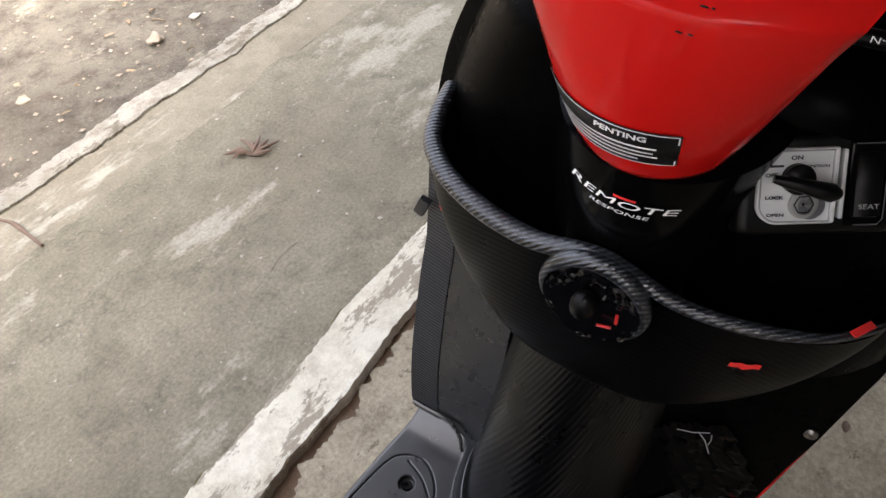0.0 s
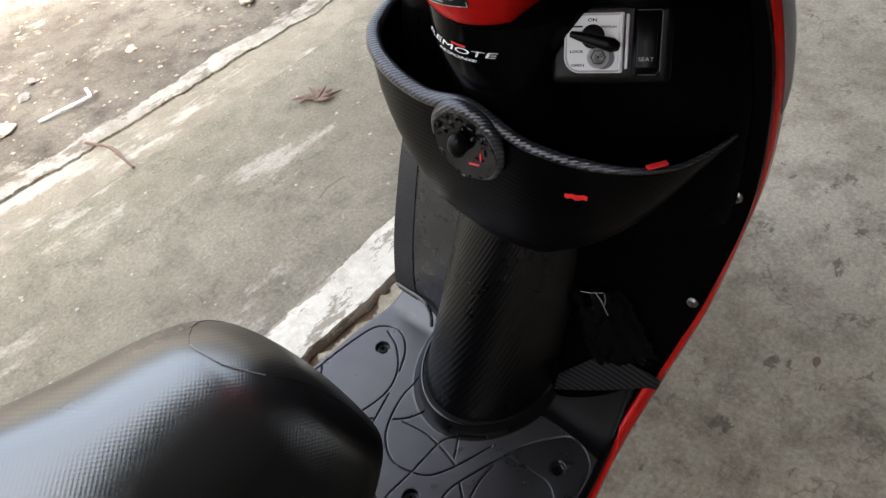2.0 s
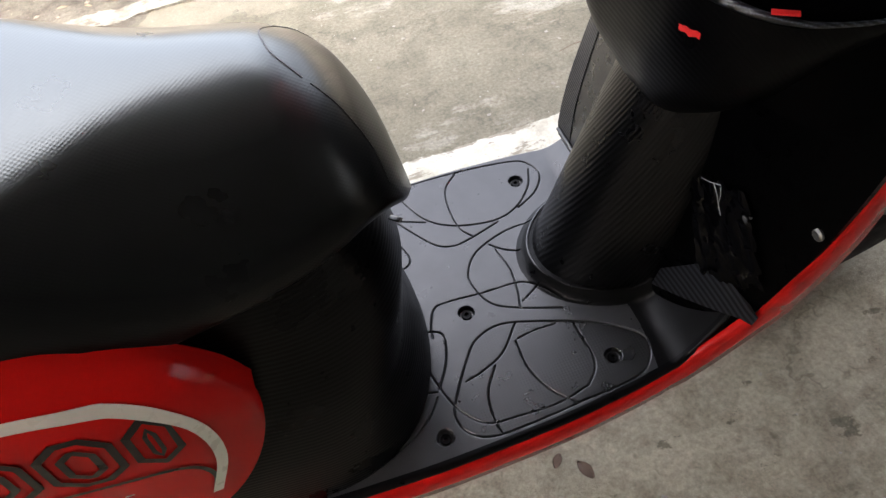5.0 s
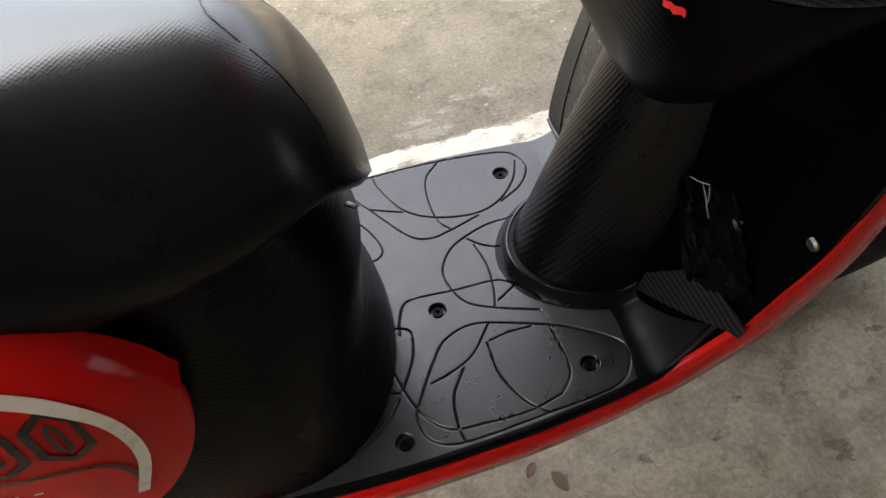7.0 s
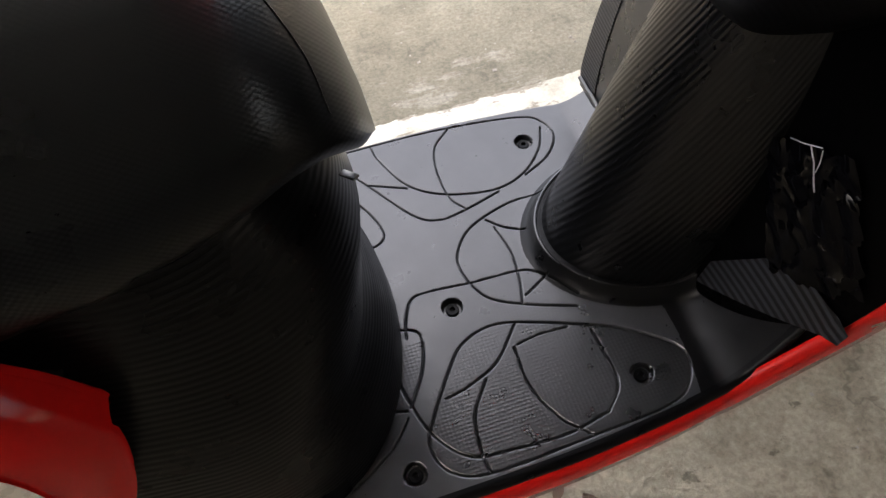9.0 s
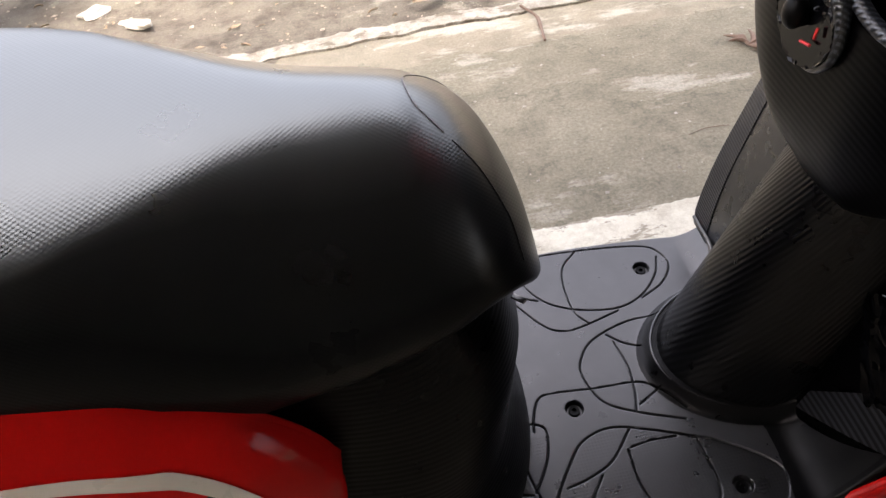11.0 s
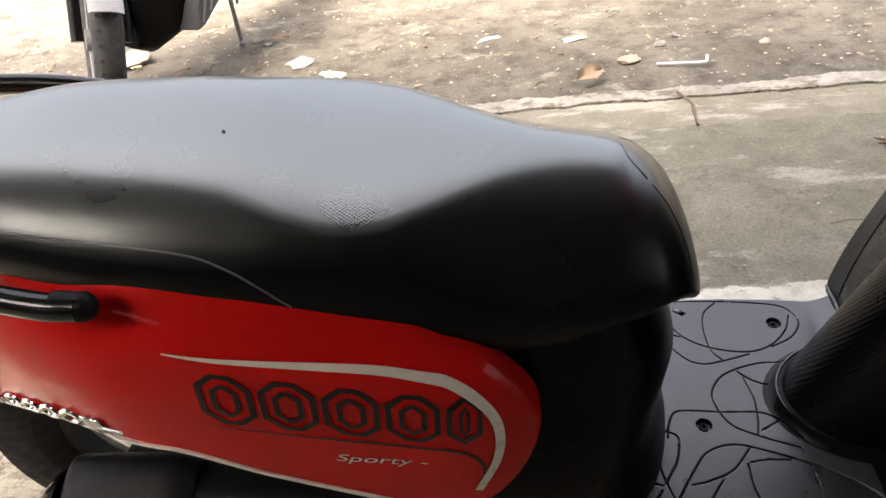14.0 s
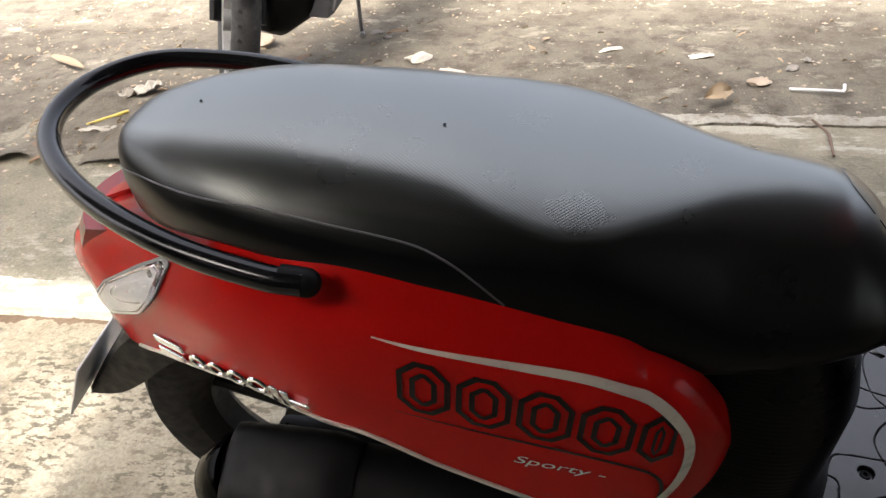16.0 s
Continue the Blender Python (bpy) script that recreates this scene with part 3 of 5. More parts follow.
part("seat_catch", moved(block((0.005, 0.014, 0.0018), (0, 0, 0), 0.0006), Matrix.Translation((-0.192, -0.046, 0.503)) @ Matrix.Rotation(radians(35), 4, "Z") @ Matrix.Rotation(radians(-20), 4, "X")), STEEL, seat, "small bright steel catch under the seat nose")

# tail body, red, one half a side
BX = [-1.05, -1.02, -0.95, -0.88, -0.80, -0.70, -0.60, -0.50, -0.42, -0.37, -0.345, -0.335]
B_TOP = spline(BX, [.026, .038, .058, .076, .100, .124, .138, .144, .148, .156, .168, .180]), spline(BX, [.600, .622, .655, .682, .698, .699, .678, .646, .614, .582, .557, .535])
B_CRE = spline(BX, [.040, .056, .080, .106, .138, .166, .179, .180, .179, .178, .182, .184]), spline(BX, [.58, .602, .624, .645, .655, .653, .640, .616, .590, .563, .545, .530])
B_WID = spline(BX, [.044, .066, .095, .124, .157, .186, .191, .191, .191, .189, .187, .185]), spline(BX, [.545, .555, .578, .594, .600, .592, .572, .550, .530, .515, .515, .520])
B_BOT = spline(BX, [.042, .063, .092, .123, .157, .186, .190, .189, .187, .186, .186, .185]), spline(BX, [.470, .458, .471, .492, .515, .506, .454, .400, .362, .405, .455, .500])


def body_section(x):
    """From the top edge down over shoulder and flank: (y, z) pairs, right side; the front end is rounded off."""
    u = max(0.0, (x + 0.445) / 0.106)
    e = max(0.0, 1 - min(1.0, u) ** 1.75) ** (1 / 1.75)
    xx = min(x, -0.42)
    pts = [(float(f[0](xx)), float(f[1](xx))) for f in (B_TOP, B_CRE, B_WID, B_BOT)]
    g = min(1.0, max(0.0, (x + 0.54) / 0.07))
    inner = [(max(0.0, pts[0][0] - 0.06 + 0.045 * g), pts[0][1] + 0.001 - 0.065 * g), (max(0.004, pts[0][0] - 0.03 + 0.022 * g), pts[0][1] + 0.002 - 0.022 * g)]
    p = curve3([(*q, 0) for q in inner + pts], 34)[:, :2]
    if u > 0:
        p[:, 1] = 0.502 + (p[:, 1] - 0.502) * e
        p[:, 0] = 0.150 + (p[:, 0] - 0.150) * (0.25 + 0.75 * e)
    return p


def body_y(x, z):
    """Distance of the flank from the middle plane at x and z."""
    p = body_section(x)
    q = p[10:]
    k = np.argsort(q[:, 1])
    return float(np.interp(z, q[:, 1][k], q[:, 0][k]))


for side in (-1, 1):
    rings = []
    for x in np.concatenate([np.linspace(-1.05, -0.445, 110), -0.445 + 0.1058 * np.sin(np.linspace(0.03, math.pi / 2, 64))]):
        o = body_section(x)
        i = o - np.array((0.004, 0.0))
        rings.append([(x, side * q[0], q[1]) for q in o] + [(x, side * max(0.0, q[0]), q[1]) for q in i[::-1]])
    panel = part("side_panel", loft(rings), RED, scooter, "glossy red tail side panel", 50)

    def flank(x, z, off=0.0008, s=side):
        return (x, s * (body_y(x, z) + off), z)

    # pale stripe that sweeps along the panel and round its nose
    line = curve3([(-0.65, .6405, 0), (-0.60, .632, 0), (-0.52, .618, 0), (-0.46, .604, 0), (-0.415, .583, 0), (-0.388, .552, 0), (-0.378, .515, 0), (-0.383, .465, 0), (-0.405, .41, 0)], 80)
    tang = np.gradient(line, axis=0)
    tang /= np.linalg.norm(tang, axis=1)[:, None]
    wid = np.interp(np.arange(80), [0, 20, 45, 80], [0.0006, 0.0036, 0.0048, 0.0042])
    v = []
    for p, t, w in zip(line, tang, wid):
        for k in (-1, 0, 1):
            v.append(flank(p[0] - t[1] * w * k, p[1] + t[0] * w * k, 0.0019))
    f = [(3 * i + k, 3 * i + k + 1, 3 * i + k + 4, 3 * i + k + 3) for i in range(79) for k in range(2)]
    part("stripe", (v, f), CREAM, panel, "cream decal stripe", 0)
    # thin dark line under the block shapes, turning down at its front
    line = curve3([(-0.640, .553, 0), (-0.55, .528, 0), (-0.47, .508, 0), (-0.425, .494, 0), (-0.402, .475, 0), (-0.396, .445, 0), (-0.405, .415, 0)], 60)
    tang = np.gradient(line, axis=0)
    tang /= np.linalg.norm(tang, axis=1)[:, None]
    v = []
    for i, (p, t) in enumerate(zip(line, tang)):
        w = 0.0006 + 0.0014 * min(1, i / 15)
        for k in (-1, 1):
            v.append(flank(p[0] - t[1] * w * k, p[1] + t[0] * w * k, 0.0016))
    part("thin_stripe", (v, [(2 * i, 2 * i + 1, 2 * i + 3, 2 * i + 2) for i in range(59)]), DECAL_BLACK, panel, "thin dark decal line", 0)
    # row of plain cut-corner block outlines
    for x0, x1 in ((-0.633, -0.586), (-0.581, -0.533), (-0.528, -0.480), (-0.475, -0.428), (-0.423, -0.391)):
        xm, hw, hh = (x0 + x1) / 2, (x1 - x0) / 2, 0.033
        zm = 0.5855 - 0.245 * (xm + 0.608)
        outs = []
        for o, c in ((0.0, 0.015), (0.0052, 0.0125)):
            a, b = hw - o, hh - o
            outs.append([(-a, -b + c), (-a + c, -b), (a - c, -b), (a, -b + c), (a, b - c), (a - c, b), (-a + c, b), (-a, b - c)])
        # second, smaller ring
        for o, c in ((0.0115, 0.0095), (0.0165, 0.0065)):
            a, b = max(0.0015, hw - o), hh - o
            outs.append([(-a, -b + c), (-a + min(c, a), -b), (a - min(c, a), -b), (a, -b + c), (a, b - c), (a - min(c, a), b), (-a + min(c, a), b), (-a, b - c)])
        v = [flank(min(xm + u + 0.10 * w, -0.391), zm + w - 0.235 * u, 0.0016) for ring in outs for u, w in ring]
        f = [(r * 16 + j, r * 16 + (j + 1) % 8, r * 16 + 8 + (j + 1) % 8, r * 16 + 8 + j) for r in range(2) for j in range(8)]
        part("block_outline", (v, f), DECAL_BLACK, panel, "black cut-corner outline decal", 0)
    txt = letters("Sporty -", 0.0170)
    xm, zm = -0.490, 0.482
    part("print", wrapped(txt, lambda u, w: flank(xm - side * u * 1.55 + 0.5 * w, zm + w + side * 0.27 * u, 0.0012)), DECAL_WHITE, panel, "small white slanted print", 0)
    # chrome badge near the tail: plain raised pieces of falling size
    for x, z, w, h in ((-0.928, .502, .048, .032), (-0.884, .507, .024, .018), (-0.853, .515, .024, .018), (-0.822, .523, .024, .018), (-0.793, .529, .024, .020), (-0.770, .531, .010, .022), (-0.757, .532, .010, .022), (-0.742, .531, .024, .006)):
        if w > 0.03:
            g = join(block((w, 0.006, h * 0.36), (0.003, 0, h * 0.32), 0.0024, 3), block((w * 0.9, 0.006, h * 0.36), (-0.003, 0, -h * 0.32), 0.0024, 3))
        elif w > 0.02 and h > 0.01:
            g = tube([(0.5 * w * math.cos(a) + 0.12 * h * math.sin(a), 0, 0.42 * h * math.sin(a)) for a in np.linspace(0, 2 * math.pi, 20, endpoint=False)], 0.0030, 8, True)
        else:
            g = block((w, 0.006, h), (0, 0, 0), 0.0022, 3)
        slope = math.atan2(body_y(x + 0.01, z) - body_y(x - 0.01, z), 0.02)
        g = moved(g, Matrix.Translation(flank(x, z, 0.002)) @ Matrix.Rotation(side * slope, 4, "Z") @ Matrix.Rotation(radians(-4), 4, "Y"))
        part("badge_piece", g, CHROME, panel, "raised chrome badge piece")
    # pale trim along the lower edge
    line = [flank(x, float(B_BOT[1](x)) + 0.0035, 0.0012) for x in np.linspace(-1.0, -0.44, 50)]
    part("lower_trim", tube(line, 0.0024, 6), CREAM, panel, "thin pale trim")
    # indicator let into the tail corner
    lens_uv = [(-1.024, .545), (-1.012, .521), (-0.948, .553), (-0.905, .598), (-0.874, .642), (-0.880, .647), (-0.925, .622), (-0.990, .580)]
    rim_uv = []
    for p, q, r in zip(lens_uv[-1:] + lens_uv[:-1], lens_uv, lens_uv[1:] + lens_uv[:1]):
        p, q, r = map(np.array, (p, q, r))
        rim_uv += [q + (p - q) * 0.14, q + (p - q) * 0.03 + (r - q) * 0.03, q + (r - q) * 0.14, q + (r - q) * 0.5]
    c = np.mean(lens_uv, axis=0)

    def indicator_ring(k, off):
        return [flank(*(c + (q - c) * k), off) for q in rim_uv]

    ind = part("indicator", loft([indicator_ring(k, o) for k, o in ((1.07, 0.0003), (1.06, 0.0022), (1.02, 0.0034), (0.99, 0.0030), (0.97, 0.0012))], True, False), ALLOY, scooter, "clear rear turn indicator in a dull metal bezel")
    m_ = len(rim_uv)
    rv = [p for k, o in ((0.985, 0.0016), (0.80, 0.0024), (0.62, 0.0015), (0.42, 0.0026), (0.03, 0.0016)) for p in indicator_ring(k, o)]
    part("reflector", (rv, [(i * m_ + j, i * m_ + (j + 1) % m_, (i + 1) * m_ + (j + 1) % m_, (i + 1) * m_ + j) for i in range(4) for j in range(m_)]), REFLECTOR, ind, "bright stepped reflector", 20)
    part("inner_frame", tube(indicator_ring(0.84, 0.0030), 0.0011, 6, True), CHROME, ind, "bright line round the reflector")
    part("lamp_cup", tube([flank(c[0] + 0.022 * math.cos(a) + 0.012 * math.cos(a), c[1] - 0.002 + 0.012 * math.sin(a) + 0.016 * math.cos(a), 0.0034) for a in np.linspace(2.2, 5.2, 14)], 0.0014, 6), CHROME, ind, "bright edge of the lamp cup")
    lens = part("lens", loft([indicator_ring(k, o) for k, o in ((0.99, 0.0024), (0.97, 0.0062), (0.6, 0.0082), (0.15, 0.0086))]), LENS_CLEAR, ind, "clear lens")
    lens.visible_shadow = False

# rear end: red tail bridge, tail lamp, mudguard, plate
ring = []
for x in np.linspace(-1.04, -0.80, 60):
    o = body_section(max(x, -1.05))
    ring.append([(x, y, z + 0.006 * (1 - (y / 0.1) ** 2)) for y, z in [(q * o[4][0], o[4][1]) for q in np.linspace(-1, 1, 41)]])
part("tail_bridge", loft([r + [(p[0], p[1], p[2] - 0.05) for p in r[::-1]] for r in ring]), RED, scooter, "red tail piece behind the seat")
rr = []
for u in np.linspace(0, 1, 24):
    hw, x = 0.062 - 0.022 * u, -1.022 - 0.055 * math.sin(u * 1.5)
    rr.append([(x + 0.035 * (y / hw) ** 2 * 0.8, y, 0.640 - 0.105 * u) for y in np.linspace(-hw, hw, 33)])
rr2 = [[(p[0] + 0.03, p[1], p[2]) for p in r[::-1]] for r in rr]
part("tail_lamp", loft([a + b for a, b in zip(rr, rr2)]), LENS_RED, scooter, "red tail lamp lens")
mud_top = spline([-1.185, -1.13, -1.06, -1.0, -0.93], [.285, .352, .430, .478, .508])
mud_low = spline([-1.185, -1.13, -1.06, -1.0, -0.93], [.278, .296, .345, .400, .452])
rr = []
for x in np.linspace(-1.185, -0.93, 22):
    hw, zt, zl = 0.030 + 0.040 * (x + 1.185) / 0.255, float(mud_top(x)), float(mud_low(x))
    rr.append([(x, y, z) for y, z in ((-hw, zl), (-hw * .96, zt - .008), (-hw * .8, zt), (0, zt + .004), (hw * .8, zt), (hw * .96, zt - .008), (hw, zl), (hw - .004, zl), (hw * .78, zt - .006), (-hw * .78, zt - .006), (-hw + .004, zl))])
part("rear_mudguard", loft(rr), BLACK_MATT, scooter, "black plastic rear mudguard")
plate = part("number_plate", moved(block((0.14, 0.003, 0.13), (0, 0, 0), 0.0012), Matrix.Translation((-1.16, 0.0, 0.335)) @ Matrix.Rotation(radians(-90), 4, "Z") @ Matrix.Rotation(radians(-31), 4, "X")), PLATE_WHITE, scooter, "bent white-backed number plate")

# grab rail
rail = curve3([(-0.700, -.170, .691), (-0.74, -.168, .695), (-0.83, -.147, .705), (-0.93, -.100, .714), (-1.01, -.035, .719), (-1.048, .035, .720), (-1.04, .105, .720), (-0.985, .155, .718), (-0.90, .170, .708), (-0.82, .170, .694), (-0.74, .164, .672), (-0.70, .160, .660)], 110)
rail_ob = part("grab_rail", tube(rail, 0.0118, 14), BLACK_PAINT_STEEL, scooter, "black painted tubular grab rail")
for s in (-1, 1):
    zr = .690 if s < 0 else .660
    part("end_cap", join(tube([(-0.722, s * .168, zr + .003), (-0.700, s * .168, zr)], 0.0128, 14), ball((-0.699, s * .168, zr), (0.012, 0.0126, 0.0126))), BLACK_MATT, rail_ob, "rounded plastic end cap")

# cover under the seat nose
rings = []
for z, xf, w, xb in ((.20, -.19, .18, -.42), (.235, -.181, .177, -.42), (.27, -.180, .176, -.42), (.30, -.183, .174, -.42), (.34, -.193, .171, -.42), (.365, -.200, .168, -.42), (.38, -.198, .165, -.43), (.42, -.192, .158, -.44), (.45, -.187, .148, -.45), (.50, -.198, .135, -.45), (.56, -.225, .125, -.46), (.60, -.26, .11, -.46)):
    xc = -.34
    rings.append([(xc + (xf - xc) * math.cos(t) ** 0.8 if math.cos(t) > 0 else xc, w * math.sin(t), z) for t in np.linspace(-math.pi / 2, math.pi / 2, 41)] + [(xb, w, z), (xb, -w, z)])
under = part("under_seat_cover", loft(rings), CARBON_RIB, scooter, "black carbon-look cover below the seat nose", 50)
box = []
for x, w, zl, zt in ((-0.30, .11, .28, .50), (-0.40, .15, .26, .545), (-0.55, .14, .30, .61), (-0.75, .11, .45, .64), (-0.95, .05, .53, .62)):
    box.append([(x, -w, zl), (x, -w, zt), (x, w, zt), (x, w, zl)])
part("frame_cover", loft(box), BLACK_MATT, scooter, "dark inner body below the seat")

# footboard
FLOOR_W = spline([-0.46, -0.30, -0.2, -0.1, 0.0, 0.06, 0.10, 0.14], [.178, .190, .194, .193, .186, .178, .170, .162])
FZ = 0.262


def floor_lift(x, y):
    t = np.clip((x - 0.050) / 0.075, 0, 1)
    return 0.085 * t * t


def half_curve(pts, n=60):
    return curve3([(a, b, 0) for a, b in pts], n)[:, :2]


GROOVES = []


def groove(*pts):
    GROOVES.append(half_curve(pts))


# pad on the left
groove((-.30, .186), (-.16, .188), (-.07, .184), (.007, .172), (.029, .156), (.033, .133), (.016, .110), (-.014, .094))
groove((-.155, .186), (-.151, .165), (-.131, .122), (-.098, .098), (-.05, .087), (-.015, .097), (.012, .123), (.024, .150))
groove((-.070, .182), (-.091, .161), (-.098, .129), (-.096, .093), (-.085, .074))
groove((-.21, .19), (-.190, .166), (-.169, .134), (-.137, .084), (-.115, .070), (-.089, .072), (-.047, .083))
groove((-.169, .136), (-.133, .119))
groove((-.215, .160), (-.199, .138), (-.179, .104), (-.170, .075), (-.177, .062), (-.20, .058))
# oval in the middle
groove((-.006, .067), (-.044, .066), (-.087, .051), (-.108, .028), (-.112, .005), (-.100, -.027), (-.070, -.046), (-.025, -.064))
groove((-.071, .054), (-.057, .040), (-.039, .030))
groove((-.066, .043), (-.061, .011), (-.064, -.021), (-.070, -.044))
groove((-.038, -.024), (-.064, -.038))
# lid joint and pad on the right
groove((-.180, -.045), (-.176, -.028), (-.166, -.009), (-.150, -.005), (-.106, -.009), (-.058, -.012), (-.039, -.026), (-.020, -.053))
groove((-.007, -.091), (-.064, -.068), (-.103, -.057), (-.135, -.066), (-.155, -.088), (-.177, -.12), (-.188, -.142), (-.182, -.165), (-.160, -.179), (-.12, -.181))
groove((-.12, -.181), (-.061, -.178), (.008, -.174), (.034, -.160), (.043, -.134), (.024, -.112), (-.007, -.091))
groove((-.085, -.063), (-.112, -.092), (-.141, -.105), (-.163, -.110))
groove((-.089, -.082), (-.068, -.079), (-.042, -.080))
groove((-.093, -.084), (-.093, -.122), (-.078, -.157), (-.058, -.178))
groove((-.126, -.104), (-.145, -.131), (-.150, -.161), (-.148, -.180))
groove((-.200, -.034), (-.187, -.034), (-.170, -.041), (-.168, -.055), (-.176, -.080), (-.194, -.108))
groove((-.200, -.060), (-.194, -.102), (-.182, -.138), (-.159, -.163), (-.125, -.168), (-.077, -.170), (-.040, -.163))
groove((-.040, -.163), (-.024, -.146), (-.021, -.126), (-.023, -.090))
groove((-.225, -.103), (-.197, -.110))
groove((-.199, -.116), (-.219, -.138), (-.254, -.158), (-.300, -.170))
BOLTS = [(0.0, .137), (0.0, -.141), (-0.132, -.028), (-0.206, -.162), (-0.206, .162)]
gx, gv = np.linspace(-0.34, 0.125, 560), np.linspace(-1, 1, 470)
X, V = np.meshgrid(gx, gv, indexing="ij")
Y = V * FLOOR_W(X)
Z = FZ - 0.035 * (Y + 0.10) + floor_lift(X, Y) - 0.004 * np.clip((np.abs(V) - 0.97) / 0.03, 0, 1) ** 2
dmin = np.full(X.shape, 9.0)
for g in GROOVES:
    ix = slice(*np.searchsorted(gx, [g[:, 0].min() - .006, g[:, 0].max() + .006]))
    for q, q2 in zip(g[:-1], g[1:]):
        e = q2 - q
        px, py = X[ix] - q[0], Y[ix] - q[1]
        k = np.clip((px * e[0] + py * e[1]) / (e @ e + 1e-12), 0, 1)
        dmin[ix] = np.minimum(dmin[ix], (px - k * e[0]) ** 2 + (py - k * e[1]) ** 2)
dmin = np.sqrt(dmin)
Z -= 0.0024 * np.clip(1.35 - dmin / 0.00085, 0, 1)
# rubber that climbs round the foot of the column
ring_d = (np.sqrt((np.minimum(X - 0.083, 0) / 0.117) ** 2 + ((Y - 0.004) / 0.085) ** 2) - 1) * 0.098
Z += np.where(ring_d < 0, 0.016, 0.016 * np.clip(1 - ring_d / 0.016, 0, 1) ** 2.4) * np.where(ring_d < -0.014, 0.0, 1.0)
for bx, by in BOLTS:
    Z -= 0.007 * np.clip((0.0098 - np.hypot(X - bx, Y - by)) / 0.0012, 0, 1)
v = np.stack([X, Y, Z], -1).reshape(-1, 3)
ny = len(gv)
f = [(i * ny + j, (i + 1) * ny + j, (i + 1) * ny + j + 1, i * ny + j + 1) for i in range(len(gx) - 1) for j in range(ny - 1)]
edge = [i * ny for i in range(len(gx))] + [(len(gx) - 1) * ny + j for j in range(1, ny)] + [i * ny + ny - 1 for i in range(len(gx) - 2, -1, -1)] + [j for j in range(ny - 2, 0, -1)]
low = [(v[k][0], v[k][1], v[k][2] - 0.02) for k in edge]
fl = len(v)
f += [(edge[i], fl + i, fl + (i + 1) % len(edge), edge[(i + 1) % len(edge)]) for i in range(len(edge))]
floor_mat = part("footboard", (list(map(tuple, v)) + low, f), MAT_RUBBER, scooter, "grey-black moulded rubber footboard with curved grooves", 60)
floor_mat.data.materials.append(PAD_RUBBER)
floor_mat.data.materials.append(BLACK_SATIN)
floor_mat.data.materials.append(SHADED_RUBBER)
pad_rim = np.vstack([GROOVES[11], GROOVES[12]])
heel = half_curve([(-.34, -.175), (-.20, -.06), (-.17, -.045), (-.168, -.055), (-.194, -.108), (-.225, -.14), (-.30, -.17)])


def inside(px_, py_, poly):
    hit = np.zeros(px_.shape, bool)
    for p, q in zip(poly, np.roll(poly, -1, 0)):
        if p[1] != q[1]:
            hit ^= ((p[1] > py_) != (q[1] > py_)) & (px_ < p[0] + (py_ - p[1]) / (q[1] - p[1]) * (q[0] - p[0]))
    return hit


fc = np.zeros(len(floor_mat.data.polygons) * 3)
floor_mat.data.polygons.foreach_get("center", fc)
cx, cy, cz = fc.reshape(-1, 3).T
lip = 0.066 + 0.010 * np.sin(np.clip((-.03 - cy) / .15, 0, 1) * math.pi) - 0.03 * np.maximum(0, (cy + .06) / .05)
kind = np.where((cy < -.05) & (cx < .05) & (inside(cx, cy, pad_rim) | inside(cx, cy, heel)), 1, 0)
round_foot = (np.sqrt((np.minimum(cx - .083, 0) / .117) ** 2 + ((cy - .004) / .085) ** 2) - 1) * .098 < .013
# column foot and front lip take the darkened rubber: shade as colour
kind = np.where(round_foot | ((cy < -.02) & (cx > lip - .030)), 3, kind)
kind = np.where((cy < -.02) & ((cy < -(FLOOR_W(cx) - .009)) | (cz < FZ - .014)), 2, kind)
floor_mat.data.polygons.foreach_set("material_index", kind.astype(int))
for bx, by in BOLTS:
    part("floor_bolt", lathe([(0.0005, -.0066), (0.0022, -.0066), (0.0026, -.0036), (0.0056, -.0034), (0.0062, -.0045), (0.0062, -.0066)], (bx, by, FZ - 0.035 * (by + 0.10)), "z", 20), BLACK_SATIN, floor_mat, "recessed black bolt head")

# leg shield
SHZ = [.25, .30, .40, .48, .60, .70, .78, .82, .85, .868, .875]
SH_W = spline(SHZ, [.168, .176, .188, .194, .195, .184, .160, .137, .106, .06, .01])
SH_X = spline([.25, .33, .45, .55, .65, .75, .88], [.105, .122, .142, .150, .152, .150, .150])


def shield_x(y, z):
    w = max(0.02, float(SH_W(z)))
    return float(SH_X(z)) - 0.045 * (1 - min(1, abs(y) / w) ** 2.2) * min(1, max(0, (0.86 - z) / 0.1))


rings = []
for z in np.linspace(0.27, 0.874, 60):
    w = float(SH_W(z))
    fr = [(shield_x(u * w, z), u * w * (1.055 if u > 0 else 1.0 + 0.03 * min(1, max(0, (z - 0.42) / 0.15))), z) for u in np.linspace(-1, 1, 41)]
    rings.append(fr + [(p[0] + 0.008, p[1] * 0.995, p[2]) for p in fr[::-1]])
shield = part("leg_shield", loft(rings), BLACK_DEEP, scooter, "black gloss inner leg shield", 50)
rings = []
for z in np.linspace(0.34, 0.90, 46):
    zz = min(max(z, 0.25), 0.875)
    w, xe = float(SH_W(zz)), float(SH_X(zz))
    t = np.linspace(-math.pi / 2, math.pi / 2, 41)
    depth = 0.17 - 0.10 * max(0, (z - 0.6) / 0.3)
